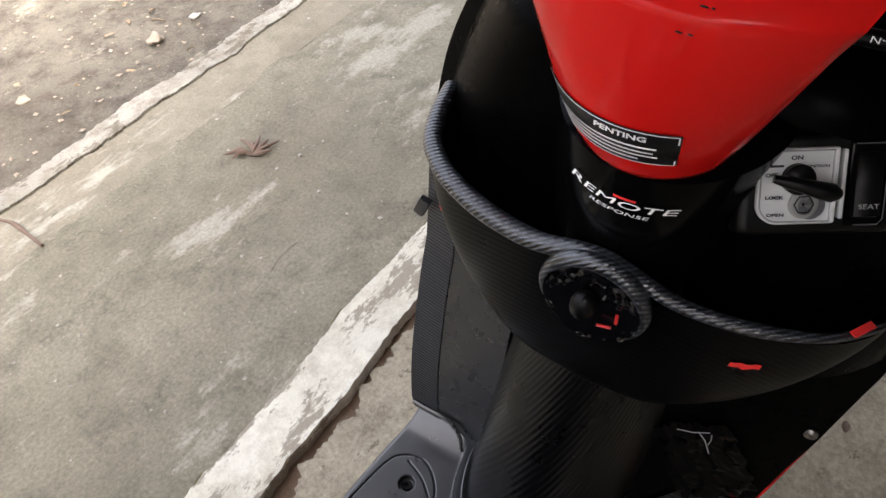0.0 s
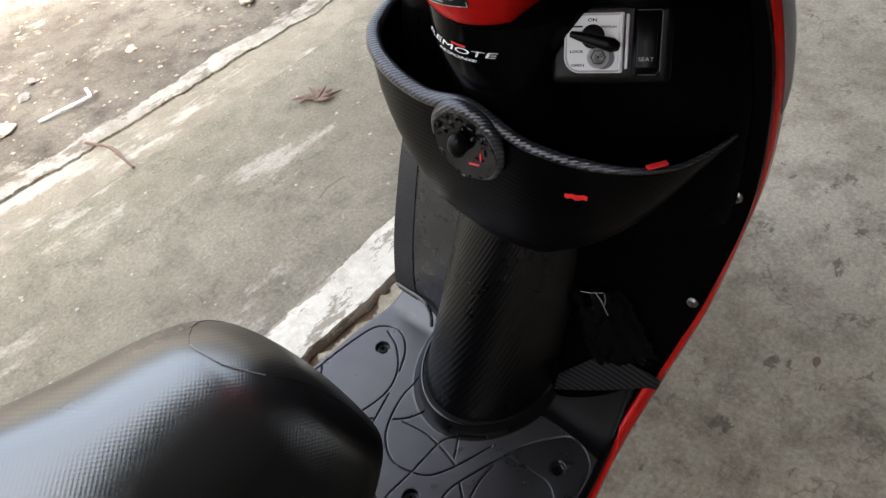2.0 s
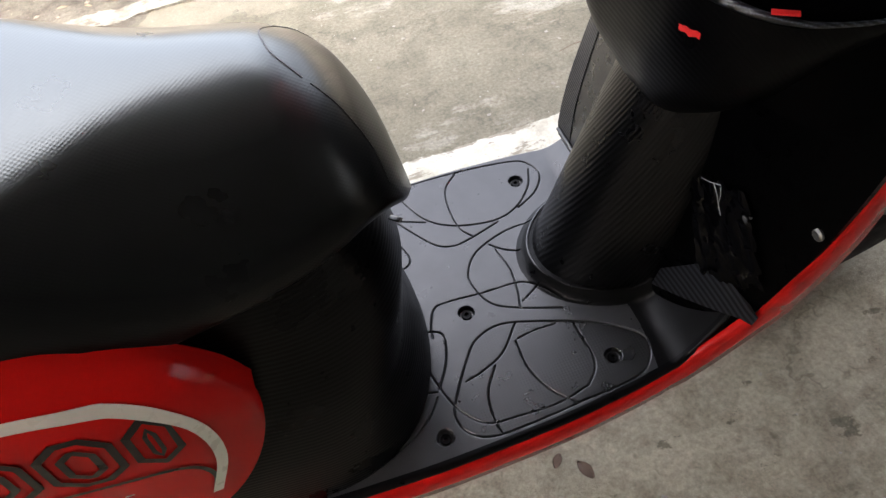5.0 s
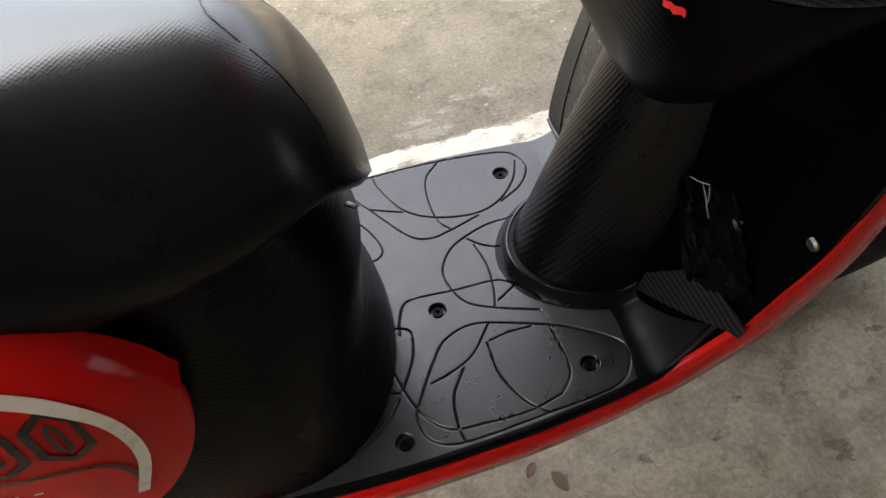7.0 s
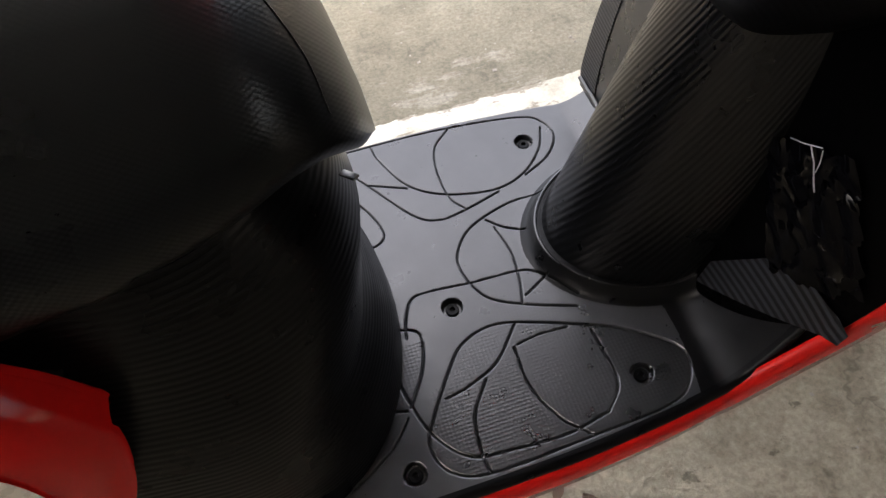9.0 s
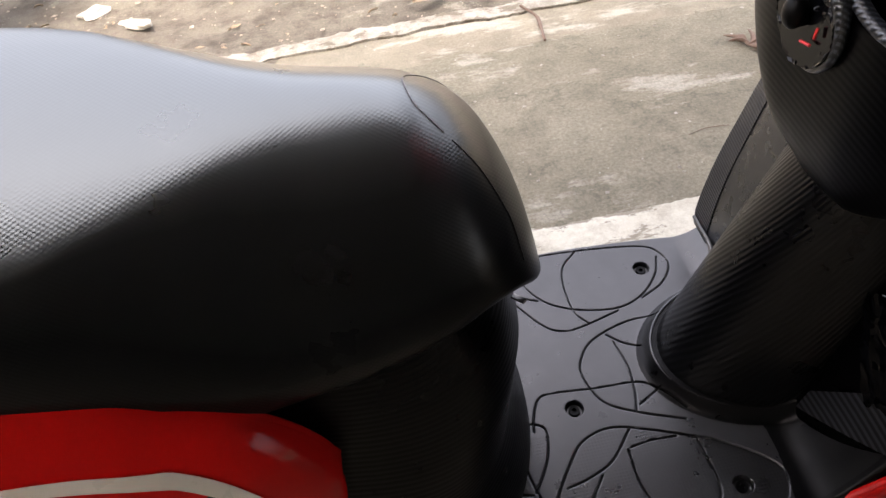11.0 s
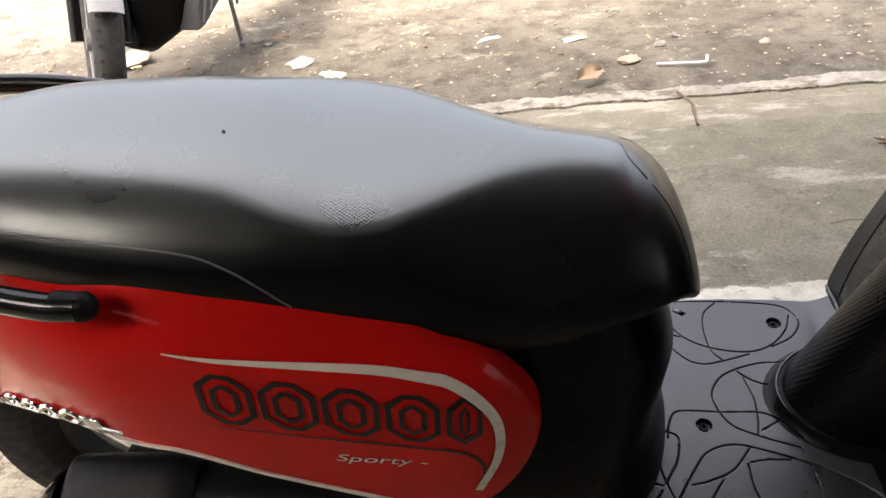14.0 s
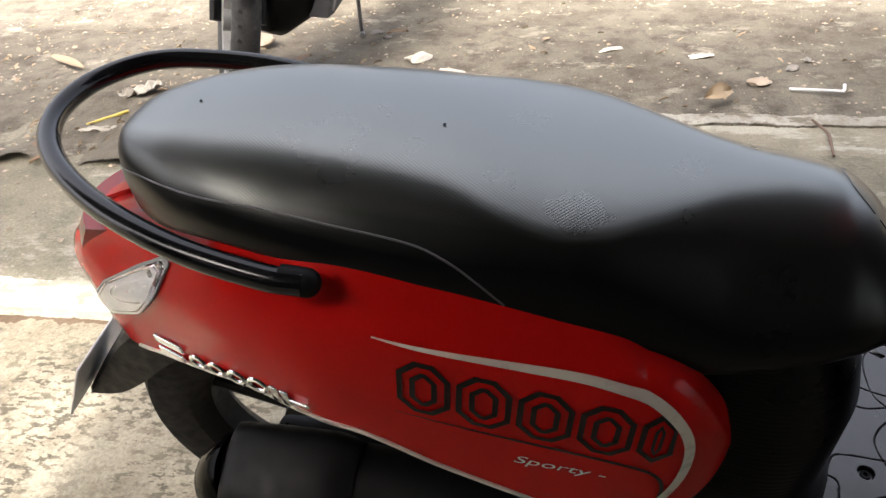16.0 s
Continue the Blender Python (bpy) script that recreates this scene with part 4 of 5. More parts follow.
    rings.append([(xe + 0.022, -(w - 0.004), z)] + [(xe + 0.022 + depth * math.cos(a) ** 1.1, (w + 0.003 - 0.007 * min(1, max(0, (z - 0.42) / 0.2))) * math.copysign(abs(math.sin(a)) ** (1 + 2 * min(1, max(0, (z - 0.42) / 0.15))), a), z + 0.012 * math.cos(a)) for a in t] + [(xe + 0.022, w - 0.004, z)] + [(xe + 0.024 + (depth - 0.01) * math.cos(a), (w - 0.006) * math.copysign(abs(math.sin(a)) ** (1 + 2 * min(1, max(0, (z - 0.42) / 0.15))), a), z) for a in t[::-1]])
front = part("front_panel", loft(rings), RED, scooter, "glossy red front panel wrapping the leg shield", 60)
# red edge that runs along the footboard and up round the shield
for s in (-1, 1):
    run = [(x, float(FLOOR_W(x)), FZ + float(floor_lift(x, 0))) for x in np.linspace(-0.40, 0.07, 24)]
    run += [(float(SH_X(z)) - 0.004, float(SH_W(z)), z) for z in np.linspace(0.34, 0.84, 30)]
    run = curve3(run, 130)
    tuck = 0.002 if s < 0 else 0.022
    tang = np.gradient(run, axis=0)
    tang /= np.linalg.norm(tang, axis=1)[:, None]
    rings = []
    for p, t in zip(run, tang):
        o = np.array((0, 1.0, 0)) - t * t[1]
        o /= np.linalg.norm(o)
        d = np.cross(o, t)
        d = d if d[0] - d[2] > 0 else -d
        q = min(1, max(0, (p[2] - 0.262) / 0.35))
        lean = q * q * (3 - 2 * q)
        k = 0.75 - 0.1 * lean
        rings.append([(q[0], s * q[1], q[2]) for q in (p + o * (a * k - tuck) + d * (b * (1 - 0.4 * lean) + tuck * 0.4 + 0.008 * lean) for a, b in ((-.004, .003), (.003, .003), (.0075, .0055), (.0105, .011), (.012, .024), (.009, .05), (-.012, .06), (-.016, .03)))])
    part("edge_panel", loft(rings), RED, scooter, "red edge panel along footboard and leg shield", 60)
# left-hand carbon strip and screws
for s in (1,):
    for name, us, mt, off, label in (("carbon_strip", np.linspace(.79, .985, 6), CARBON_FINE, .0042, "carbon-look vinyl strip"), ("side_fairing", np.linspace(.40, .80, 9), SATIN_GREY, .003, "smooth dark grey inner fairing")):
        rings = []
        for z in np.linspace(0.270, 0.66, 40):
            w = float(SH_W(z))
            k = min(1, max(0, (0.50 - z) / 0.21)) ** 1.2
            fr = [(shield_x(u * w, z) - off - max(0, shield_x(u * w, z) - .084) * k, s * u * w * 1.055, z) for u in us]
            rings.append(fr + [(p[0] + 0.004, p[1], p[2]) for p in fr[::-1]])
        part(name, loft(rings), mt, shield, label, 50)
    part("mat_lip", tube(curve3([(.0790, .178, .2810), (.0785, .160, .2815), (.0785, .142, .2825), (.077, .124, .2805), (.070, .110, .2740), (.060, .101, .2660)], 40), .0028, 8), MAT_RUBBER, floor_mat, "raised rubber lip of the footboard")
part("strip_tab", moved(block((0.008, 0.012, 0.024), (0, 0, 0), 0.003), Matrix.Translation((0.135, 0.203, 0.548)) @ Matrix.Rotation(radians(20), 4, "X")), SATIN_GREY, shield, "small dark grey tab above the strip")
for s in (-1, 1):
    for z in (0.48, 0.626):
        w = 0.186
        part("screw", lathe([(0.0065, 0.0), (0.0065, -0.002), (0.004, -0.0036), (0.0005, -0.0026)], (shield_x(w, z), s * w, z), "x", 16), STEEL, shield, "dull steel screw head")

# carbon-wrapped column below the pocket
rings = []
for z in np.linspace(0.245, 0.60, 30):
    xc, a, b = 0.08 + 0.33 * (z - 0.255), 0.115, 0.083
    rings.append([(xc - a * math.cos(t), 0.004 + b * math.sin(t), z) for t in np.linspace(-math.pi / 2, math.pi / 2, 41)] + [(xc + 0.05, b, z), (xc + 0.05, -b, z)])
column = part("tunnel_cover", loft(rings), CARBON_STRIPE, scooter, "black carbon-look wrapped centre column", 50)
# left side only: the foot's edge highlight, drawn as a thin paler tube
part("collar_highlight", tube([(0.083 - 0.1185 * math.cos(t), 0.004 + 0.0865 * math.sin(t), 0.2745 - 0.0030 * math.sin(t)) for t in np.linspace(-0.35, math.pi / 2, 50)], np.interp(range(50), [0, 12, 50], [0.0003, 0.0015, 0.0015]), 8), MAT_RUBBER, floor_mat, "thin lip drawn pale on the left for the column foot's highlight")

# torn vinyl film at the foot of the shield
v, f = [], []
NI, NJ = 40, 32
for i in range(NI + 1):
    for j in range(NJ + 1):
        u, w = i / NI, j / NJ
        rag = 0.010 * noise.fractal(Vector((u * 5, w * 5, 7.7)), 0.8, 2.1, 3)
        y, z = -0.062 - 0.062 * w - 0.058 * u + rag, 0.452 + 0.026 * w - 0.095 * u + rag * 0.8
        fold = abs(noise.noise(Vector((u * 3.1 + w, w * 3.7, 2)))) + 0.45 * abs(noise.noise(Vector((u * 8, w * 9 - u * 3, 5))))
        v.append((shield_x(y, z) - 0.004 - 0.0065 * fold, y, z))
f = [(i * (NJ + 1) + j, i * (NJ + 1) + j + 1, (i + 1) * (NJ + 1) + j + 1, (i + 1) * (NJ + 1) + j) for i in range(NI) for j in range(NJ)]
part("peeling_film", (v, f), FILM, shield, "crumpled black vinyl film peeling off")
part("film_tear", join(tube([(0.090, -.088, .470), (0.089, -.100, .478), (0.091, -.112, .486)], 0.0004, 6), tube([(0.090, -.104, .481), (0.091, -.112, .472), (0.093, -.118, .458), (0.095, -.121, .450)], 0.0005, 6), tube([(0.090, -.114, .486), (0.091, -.116, .476), (0.092, -.116, .466)], 0.0004, 6)), SILVER, shield, "pale torn edge of film")
v = []
for i in range(9):
    for j in range(9):
        y = -.085 - .105 * j / 8
        z = .285 + .05 * j / 8 + (.072 - .05 * abs(j - 3.4) / 4) * i / 8
        v.append((shield_x(y, z) - 0.0035, y, z))
part("carbon_patch", (v, [(i * 9 + j, i * 9 + j + 1, i * 9 + j + 10, i * 9 + j + 9) for i in range(8) for j in range(8)]), CARBON_PATCH, shield, "remnant of ribbed carbon-look vinyl")

# storage pocket
RIM_X = spline([0, .04, .075, .115, .15, .165, .173], [.016, .016, .020, .033, .060, .092, .126])
POC_Z = spline([0, .05, .10, .14, .173], [.533, .538, .565, .608, .682])
POC_X = spline([0, .05, .10, .14, .173], [.052, .055, .07, .095, .140])


def pocket(y, v):
    a = abs(y)
    p0 = np.array((float(RIM_X(a)), y, .698))
    p2 = np.array((float(POC_X(a)), y * 0.9, float(POC_Z(a))))
    p1 = np.array((p0[0] + 0.004, y * 1.01, p2[2] + 0.045 * (1 - a / 0.2)))
    return (1 - v) ** 2 * p0 + 2 * v * (1 - v) * p1 + v * v * p2


ys = 0.173 * np.sin(np.linspace(-math.pi / 2, math.pi / 2, 61))
rings = []
for v_ in np.linspace(0, 1, 22):
    o = [pocket(y, v_) for y in ys]
    rings.append(o)
inner = [[(p[0] + 0.009, p[1] * 0.96, p[2] + 0.002) for p in r] for r in rings]
poc = part("storage_pocket", join(loft(rings, False), loft(inner, False)), CARBON_DARK, scooter, "bulging black carbon-look glove pocket", 60)
yy = 0.1728 * np.sin(np.linspace(-math.pi / 2, math.pi / 2, 110))
part("rim", tube([(float(RIM_X(abs(y))) + 0.004 - 0.003 * math.exp(-(y / .03) ** 2), y, .700 + 0.016 * math.exp(-(y / .032) ** 2)) for y in yy], [(0.0058 + 0.0014 * math.tanh(y / .05)) * min(1.0, 0.35 + max(0.0, y + .168) * 9) for y in yy], 12), WEAVE, poc, "rolled rim in woven carbon-look vinyl")
RC = np.array((0.0150, 0.0, .680))
ring = [RC + np.array((-0.002 - 0.012 * (math.sin(t)) * 0.2, 0.0335 * math.cos(t), 0.036 * math.sin(t) + 0.001)) for t in np.linspace(0, 2 * math.pi, 48, endpoint=False)]
part("hook_ring", tube(ring, [0.0038 + 0.0022 * math.sin(t) for t in np.linspace(0, 2 * math.pi, 48, endpoint=False)], 12, True), WEAVE, poc, "raised woven ring round the bag hook")
dish = lathe([(0.0005, -0.004)] + [(0.0018 * k, -0.004 - 0.0025 * (k / 18) ** 2) for k in range(1, 19)], (0, 0, 0), "x", 72)
dish = [(p[0] + 0.0060 * abs(noise.noise(Vector(p) * 90)) - 0.0035 * abs(noise.noise(Vector(p) * 230)), p[1], p[2]) for p in dish[0]], dish[1]
part("hook_dish", moved(dish, Matrix.Translation(RC)), FOIL, poc, "glossy crumpled film inside the ring")
part("bag_hook", join(ball(RC + np.array((-0.012, 0.003, 0.004)), (0.008, 0.0085, 0.0120)), tube([RC + np.array((-0.01, 0.004, 0.0)), RC + np.array((0.008, 0.004, -0.004))], 0.007, 10)), BLACK_SATIN, poc, "round black bag hook")
for pts in ([(-.008, -.018, .004), (-.009, -.019, -.003)], [(-.009, -.017, -.009), (-.010, -.008, -.011)], [(-.004, .004, -.016), (-.004, .008, -.018)]):
    part("scrape", tube([RC + np.array(p) for p in pts], 0.0011, 6), DECAL_RED, poc, "red paint showing through torn vinyl")


def pocket_patch(y0, y1, v0, v1, name, label, wob):
    g = []
    for i in range(7):
        for j in range(4):
            y = y0 + (y1 - y0) * i / 6
            p = pocket(y, v0 + (v1 - v0) * j / 3 + wob * noise.noise(Vector((i * 1.3, j * 2.1, y0 * 90))))
            g.append((p[0] - 0.0012, p[1] * 1.004, p[2]))
    part(name, (g, [(i * 4 + j, i * 4 + j + 1, i * 4 + j + 5, i * 4 + j + 4) for i in range(6) for j in range(3)]), DECAL_RED, poc, label, 0)


pocket_patch(-.088, -.105, .13, .16, "scrape", "red paint showing through torn vinyl", 0.014)
pocket_patch(.128, .132, .2, .22, "scrape", "tiny red chip", 0.02)
part("red_tape", moved(block((0.005, 0.017, 0.0012), (0, 0, 0), 0.0004), Matrix.Translation((0.056, -.1435, .7062)) @ Matrix.Rotation(radians(58), 4, "Z")), DECAL_RED, poc, "strip of red tape on the rim")

# fixed upper cover with the lock panel
rings = []
for z in np.linspace(0.60, 0.845, 24):
    w = float(SH_W(z)) - 0.006
    k = max(0, (z - 0.80) / 0.045)
    fr = []
    for u in np.linspace(-1, 1, 45):
        y = u * w
        base = 0.078 + 0.062 * abs(u) ** 5 + 0.05 * k * k
        fr.append((base, y, z))
    rings.append(fr + [(p[0] + 0.006, p[1], p[2]) for p in fr[::-1]])
upper = part("upper_inner_cover", loft(rings), BLACK_DEEP, scooter, "black gloss cover behind the steering column", 50)
rings = []
for z, xf, b in ((.60, .060, .050), (.66, .046, .056), (.70, .032, .060), (.74, .014, .062), (.76, .005, .063), (.785, -.001, .064), (.800, -.002, .066), (.803, .004, .060)):
    xc = 0.09
    rings.append([(xc - (xc - xf) * math.cos(t), b * math.sin(t), z) for t in np.linspace(-math.pi / 2, math.pi / 2, 41)] + [(xc, b, z), (xc, -b, z)])
neck = part("column_cover", loft(rings), BLACK_GLOSS, scooter, "black gloss steering column cover", 50)


def on_neck(u, w):
    y = -u
    xf, b, xc = -.001, .064, .09
    return (xc - (xc - xf) * math.sqrt(max(0, 1 - (y / b) ** 2)) - 0.0009, y, .7775 + w - 0.01 * u)


part("print", wrapped(join(*[moved(letters(t, s), Matrix.Translation((x, y, 0)) @ Matrix(((k, .35, 0, 0), (0, 1, 0, 0), (0, 0, 1, 0), (0, 0, 0, 1)))) for t, s, x, y, k in (("REMOTE", .0062, 0, .002, 2.55),)]), on_neck), DECAL_WHITE, neck, "white printed word", 0)
part("print", wrapped(moved(letters("RESPONSE", .0031), Matrix.Translation((.001, -.0036, 0)) @ Matrix(((2.3, .35, 0, 0), (0, 1, 0, 0), (0, 0, 1, 0), (0, 0, 0, 1)))), on_neck), DECAL_WHITE, neck, "small white printed word", 0)
part("print_mark", wrapped(fine_bar(.012, .0016, .003, .0062), on_neck), DECAL_RED, neck, "red mark over the word", 0)

# lock panel
KM = Matrix.Translation((0.0612, -0.0758, 0.7801)) @ Matrix.Rotation(radians(-64.3), 4, "Z") @ Matrix.Rotation(radians(57.3), 4, "X") @ Matrix.Rotation(radians(6.9), 4, "Z") @ Matrix.Scale(0.75, 4)
lock = part("lock_panel", moved(flat_plate(rounded(-.028, .026, -.027, .027, (.002, .002, .017, .015), 10), .004), KM), LOCK_SILVER, scooter, "silver lock panel with black key switch")
part("panel_lip", moved(tube([(*p, .004) for p in rounded(-.0262, .022, -.0252, .0252, (.001, .001, .0155, .0135), 10)], .0006, 6, True), KM), ALLOY, lock, "raised line round the panel")
part("key_switch", moved(join(lathe([(0.0108, 0.003), (0.0108, 0.010), (0.009, 0.0115), (0.0005, 0.0115)], (-.002, .006, 0), "z", 28), tube([(-.022, .0085, .016), (-.013, .0062, .0175), (-.003, .0035, .0178), (.007, .0005, .0180), (.016, -.002, .0180), (.0215, -.0032, .0165)], [.0028, .0044, .0050, .0060, .0068, .0040], 12)), KM), BLACK_SATIN, lock, "black turn key grip")
part("lock_shutter", moved(lathe([(0.0102, 0.003), (0.0102, 0.0055), (0.0088, 0.0062), (0.0075, 0.0062), (0.0070, 0.0052), (0.0005, 0.0052)], (.0035, -.0125, 0), "z", 32), KM), ALLOY, lock, "round dull metal key shutter")
part("shutter_slot", moved(join(tube([(.0035 + .0066 * math.cos(q), -.0125 + .0066 * math.sin(q), .0060) for q in np.linspace(0, 2 * math.pi, 6, endpoint=False)], .0005, 6, True), ball((.0035, -.0125, .0052), (.0011, .0011, .0007))), KM), LABEL_BLACK, lock, "dark lines and keyhole of the shutter")
part("shutter_ring", moved(lathe([(0.0100, 0.003), (0.0100, 0.0050), (0.0085, 0.0052)], (.0085, -.0135, 0), "z", 28), KM), GREY_PLASTIC, lock, "dark grey shutter surround")
for x, w in ((.0235, .0035), (.0290, .0030)):
    part("slider", moved(block((w, 0.049, 0.006), (x, .001, .003), 0.0012), KM), LOCK_SILVER, lock, "silver edge bar")
for t, x, y, s, k in (("ON", -.003, .0205, .0040, 1.3), ("OFF", -.0195, .0086, .0036, 1.3), ("LOCK", -.0165, -.0075, .0031, 1.5), ("OPEN", -.0150, -.0200, .0031, 1.5), ("IGNITION", .0110, .0143, .0026, 1.4)):
    part("print", moved(letters(t, s, 0.035), KM @ Matrix.Translation((x, y, .0046)) @ Matrix.Diagonal((k, 1, 1, 1))), LABEL_BLACK, lock, "black printed word", 0)
part("print_bar", moved(bar(.010, .0016, -.0165, .0150), KM @ Matrix.Translation((0, 0, .0046))), LABEL_BLACK, lock, "tiny illegible print", 0)
part("lock_housing", moved(join(block((0.110, 0.074, 0.05), (.016, .0, -.0262), .008, 3)), KM), BLACK_SATIN, scooter, "black bulge that carries the lock panel")
seat_switch = part("seat_switch", moved(block((0.026, 0.060, 0.004), (.047, 0, .0), .002), KM), BLACK_GLOSS, scooter, "black rocker switch for the seat catch")
part("rocker", moved(loft([[(x, y, z) for x, z in ((.037, .002), (.0375, h), (.040, h + .0012), (.053, h + .0012), (.0555, h), (.056, .002))] for y, h in ((-.0235, .002), (-.022, .0062), (-.002, .0052), (.020, .0042), (.0225, .002))]), KM), BLACK_SATIN, seat_switch, "satin black rocker")
# grey tube drawn in place of the highlight along the glossy edge
part("edge_glint", moved(tube([(.037, .0285, .0016), (.058, .0285, .0016), (.0595, .027, .0016), (.0595, -.025, .0016), (.056, -.0290, .0016), (.040, -.0290, .0016)], .0005, 6), KM), GREY_PLASTIC, seat_switch, "grey line drawn for the glint on the recess edge")
part("print", moved(letters("SEAT", .0050), KM @ Matrix.Translation((.0465, -.0150, .0078)) @ Matrix.Diagonal((1.3, 1, 1, 1))), PALE_THREAD, seat_switch, "white printed word", 0)

# red handlebar cover
HC = ((.800, .004, .046), (.804, -.006, .051), (.813, -.013, .056), (.835, -.024, .067), (.86, -.031, .079), (.885, -.034, .094), (.905, -.034, .106), (.912, -.028, .108), (.918, -.015, .105), (.930, .02, .095))


def cover_point(z, t):
    zs_ = [h[0] for h in HC]
    xf, b = np.interp(z, zs_, [h[1] for h in HC]), np.interp(z, zs_, [h[2] for h in HC])
    return (.085 - (.085 - xf) * math.cos(t) ** 0.9, b * math.sin(t), z)


COVER_CUT = spline([.80, .83, .867, .894, .911, .93], [-.033, -.043, -.054, -.062, -.069, -.074])
red_rings, dark_rings = [], []
for z in np.concatenate([np.linspace(.800, .905, 26), np.linspace(.907, .93, 10)]):
    bz = float(np.interp(z, [h[0] for h in HC], [h[2] for h in HC]))
    tc = math.asin(max(-1.0, float(COVER_CUT(z)) / bz))
    r = [cover_point(z, t) for t in np.linspace(tc, math.pi / 2 - 1e-6, 45)]
    red_rings.append(r + [(.12, r[-1][1], z), (.12, r[0][1], z)])
    r = [cover_point(z, t) for t in np.linspace(-math.pi / 2 + 1e-6, tc, 16)]
    dark_rings.append([(p[0] + .022, p[1] + .012, p[2]) for p in r] + [(.12, r[-1][1], z), (.12, r[0][1], z)])
handle_cover = part("handle_cover", loft(red_rings), RED, scooter, "glossy red handlebar cover with small scratches", 60)
part("handle_side_cover", loft(dark_rings), BLACK_GLOSS, scooter, "black side piece of the handlebar cover", 60)


def on_cover(u, w):
    z = .8335 + w + 0.10 * u
    y = 0.013 - u
    xf, b = np.interp(z, [h[0] for h in HC], [h[1] for h in HC]), np.interp(z, [h[0] for h in HC], [h[2] for h in HC])
    t = math.asin(max(-1, min(1, y / b)))
    return (.085 - (.085 - xf) * math.cos(t) ** 0.9 - 0.0009, y, z)


def on_cover2(u, w):
    p = on_cover(u, w)
    return (p[0] - 0.0005, p[1], p[2])


n = 16
v = [(-.036 + .072 * i / n, -.012 + .024 * j / 6, 0) for i in range(n + 1) for j in range(7)]
part("warning_label", wrapped((v, [(i * 7 + j, i * 7 + 7 + j, i * 7 + 8 + j, i * 7 + j + 1) for i in range(n) for j in range(6)]), on_cover), LABEL_BLACK, handle_cover, "black warning sticker with white print", 0)
part("print", wrapped(letters("PENTING", .0046, 0.03), lambda u, w: on_cover2(u * 1.3 + .010, w + .0070)), DECAL_WHITE, handle_cover, "white heading on the sticker", 0)
for k, wd in enumerate((.058, .056, .060, .044)):
    part("print_bar", wrapped(fine_bar(wd, .0011, -.002, .0015 - k * .0032, 14), on_cover2), DECAL_WHITE, handle_cover, "tiny illegible line of print", 0)
for g in (fine_bar(.070, .0006, 0, .0112, 16), fine_bar(.070, .0006, 0, -.0112, 16), fine_bar(.0006, .0222, -.0350, 0, 2), fine_bar(.0006, .0222, .0350, 0, 2)):
    part("print_border", wrapped(g, on_cover2), DECAL_WHITE, handle_cover, "white sticker border", 0)
rg = random.Random(4)
for k in range(7):
    z, t = rg.choice((.8985, .9085, .903)), rg.uniform(-.25, .25)
    p = cover_point(z, t)
    part("scratch", ball((p[0] - .0002, p[1], p[2]), (.0005, .0007 + .0012 * rg.random(), .0004), 8, 5), LABEL_BLACK, handle_cover, "small dark paint chip")
meter = part("meter", moved(lathe([(0.0005, .02), (.075, .018), (.088, .008), (.092, -.02)], (0, 0, 0), "z", 40), Matrix.Translation((.075, 0, .935)) @ Matrix.Rotation(radians(14), 4, "Y")), BLACK_GLOSS, scooter, "dark instrument dial on the handlebar")

# handlebar, right and left
for s in (-1, 1):
    bar_ob = part("handlebar", tube([(.085, s * .06, .895), (.056, s * .14, .908), (.028, s * .24, .913), (.004, s * .36, .905)], 0.011, 12), BLACK_PAINT_STEEL, scooter, "black handlebar tube")
    part("grip", tube([(.026, s * .25, .913), (.005, s * .355, .905)], [0.0165, 0.0165], 18), RUBBER, bar_ob, "black rubber grip")
    SM = Matrix.Translation((.027, s * .178, .915)) @ Matrix.Rotation(s * radians(12), 4, "Z") @ Matrix.Rotation(radians(20), 4, "Y") @ Matrix.Scale(0.92, 4)
    sw = part("switch_housing", moved(join(block((0.046, 0.050, 0.062), (0, -s * -.006, 0), 0.010, 3), block((0.034, 0.018, 0.030), (-.004, -s * .026, -.012), 0.006, 3), block((0.012, 0.040, 0.010), (-.018, -s * .004, .030), 0.004, 2)), SM), DARK_GREY_PLASTIC, scooter, "dark grey plastic handlebar switch housing")
    part("button_block", moved(join(block((0.016, 0.042, 0.036), (-.030, 0, -.004), 0.005, 3), block((0.008, 0.030, 0.012), (-.038, s * .002, .004), 0.003, 2)), SM), BLACK_SATIN, sw, "black starter button block")
    part("button_mark", moved(tube([(-.0385, s * .010 + .004 * math.cos(a), -.010 + .004 * math.sin(a)) for a in np.linspace(.6, 2.6, 10)], .0005, 6), SM), DECAL_WHITE, sw, "white curved mark")
    for dy, dz in ((-.016, -.028), (.014, -.028)):
        part("screw", moved(tube([(-.028, dy, -.020), (-.028, dy, dz)], 0.0045, 10), SM), STEEL, sw, "metal screw end")
    part("brake_lever", tube(curve3([(.068, s * .20, .908), (.083, s * .26, .903), (.073, s * .33, .898), (.058, s * .37, .893)], 14), [0.006] * 14, 8), BLACK_SATIN, bar_ob, "black brake lever")
    part("lever_pivot", join(ball((.056, s * .150, .901), (.009, .009, .009)), tube([(.056, s * .150, .901), (.068, s * .162, .917)], .006, 12)), STEEL, bar_ob, "round steel lever pivot")
cable = part("brake_cable", join(tube([(0.0620, -0.0608, 0.8664), (0.0620, -0.1090, 0.8710)], .0042, 12), tube([(0.0620, -0.1090, 0.8710), (0.0620, -0.1310, 0.8700), (.060, -.165, .874)], .0024, 10)), BLACK_SATIN, scooter, "black cable sleeve with a printed code")
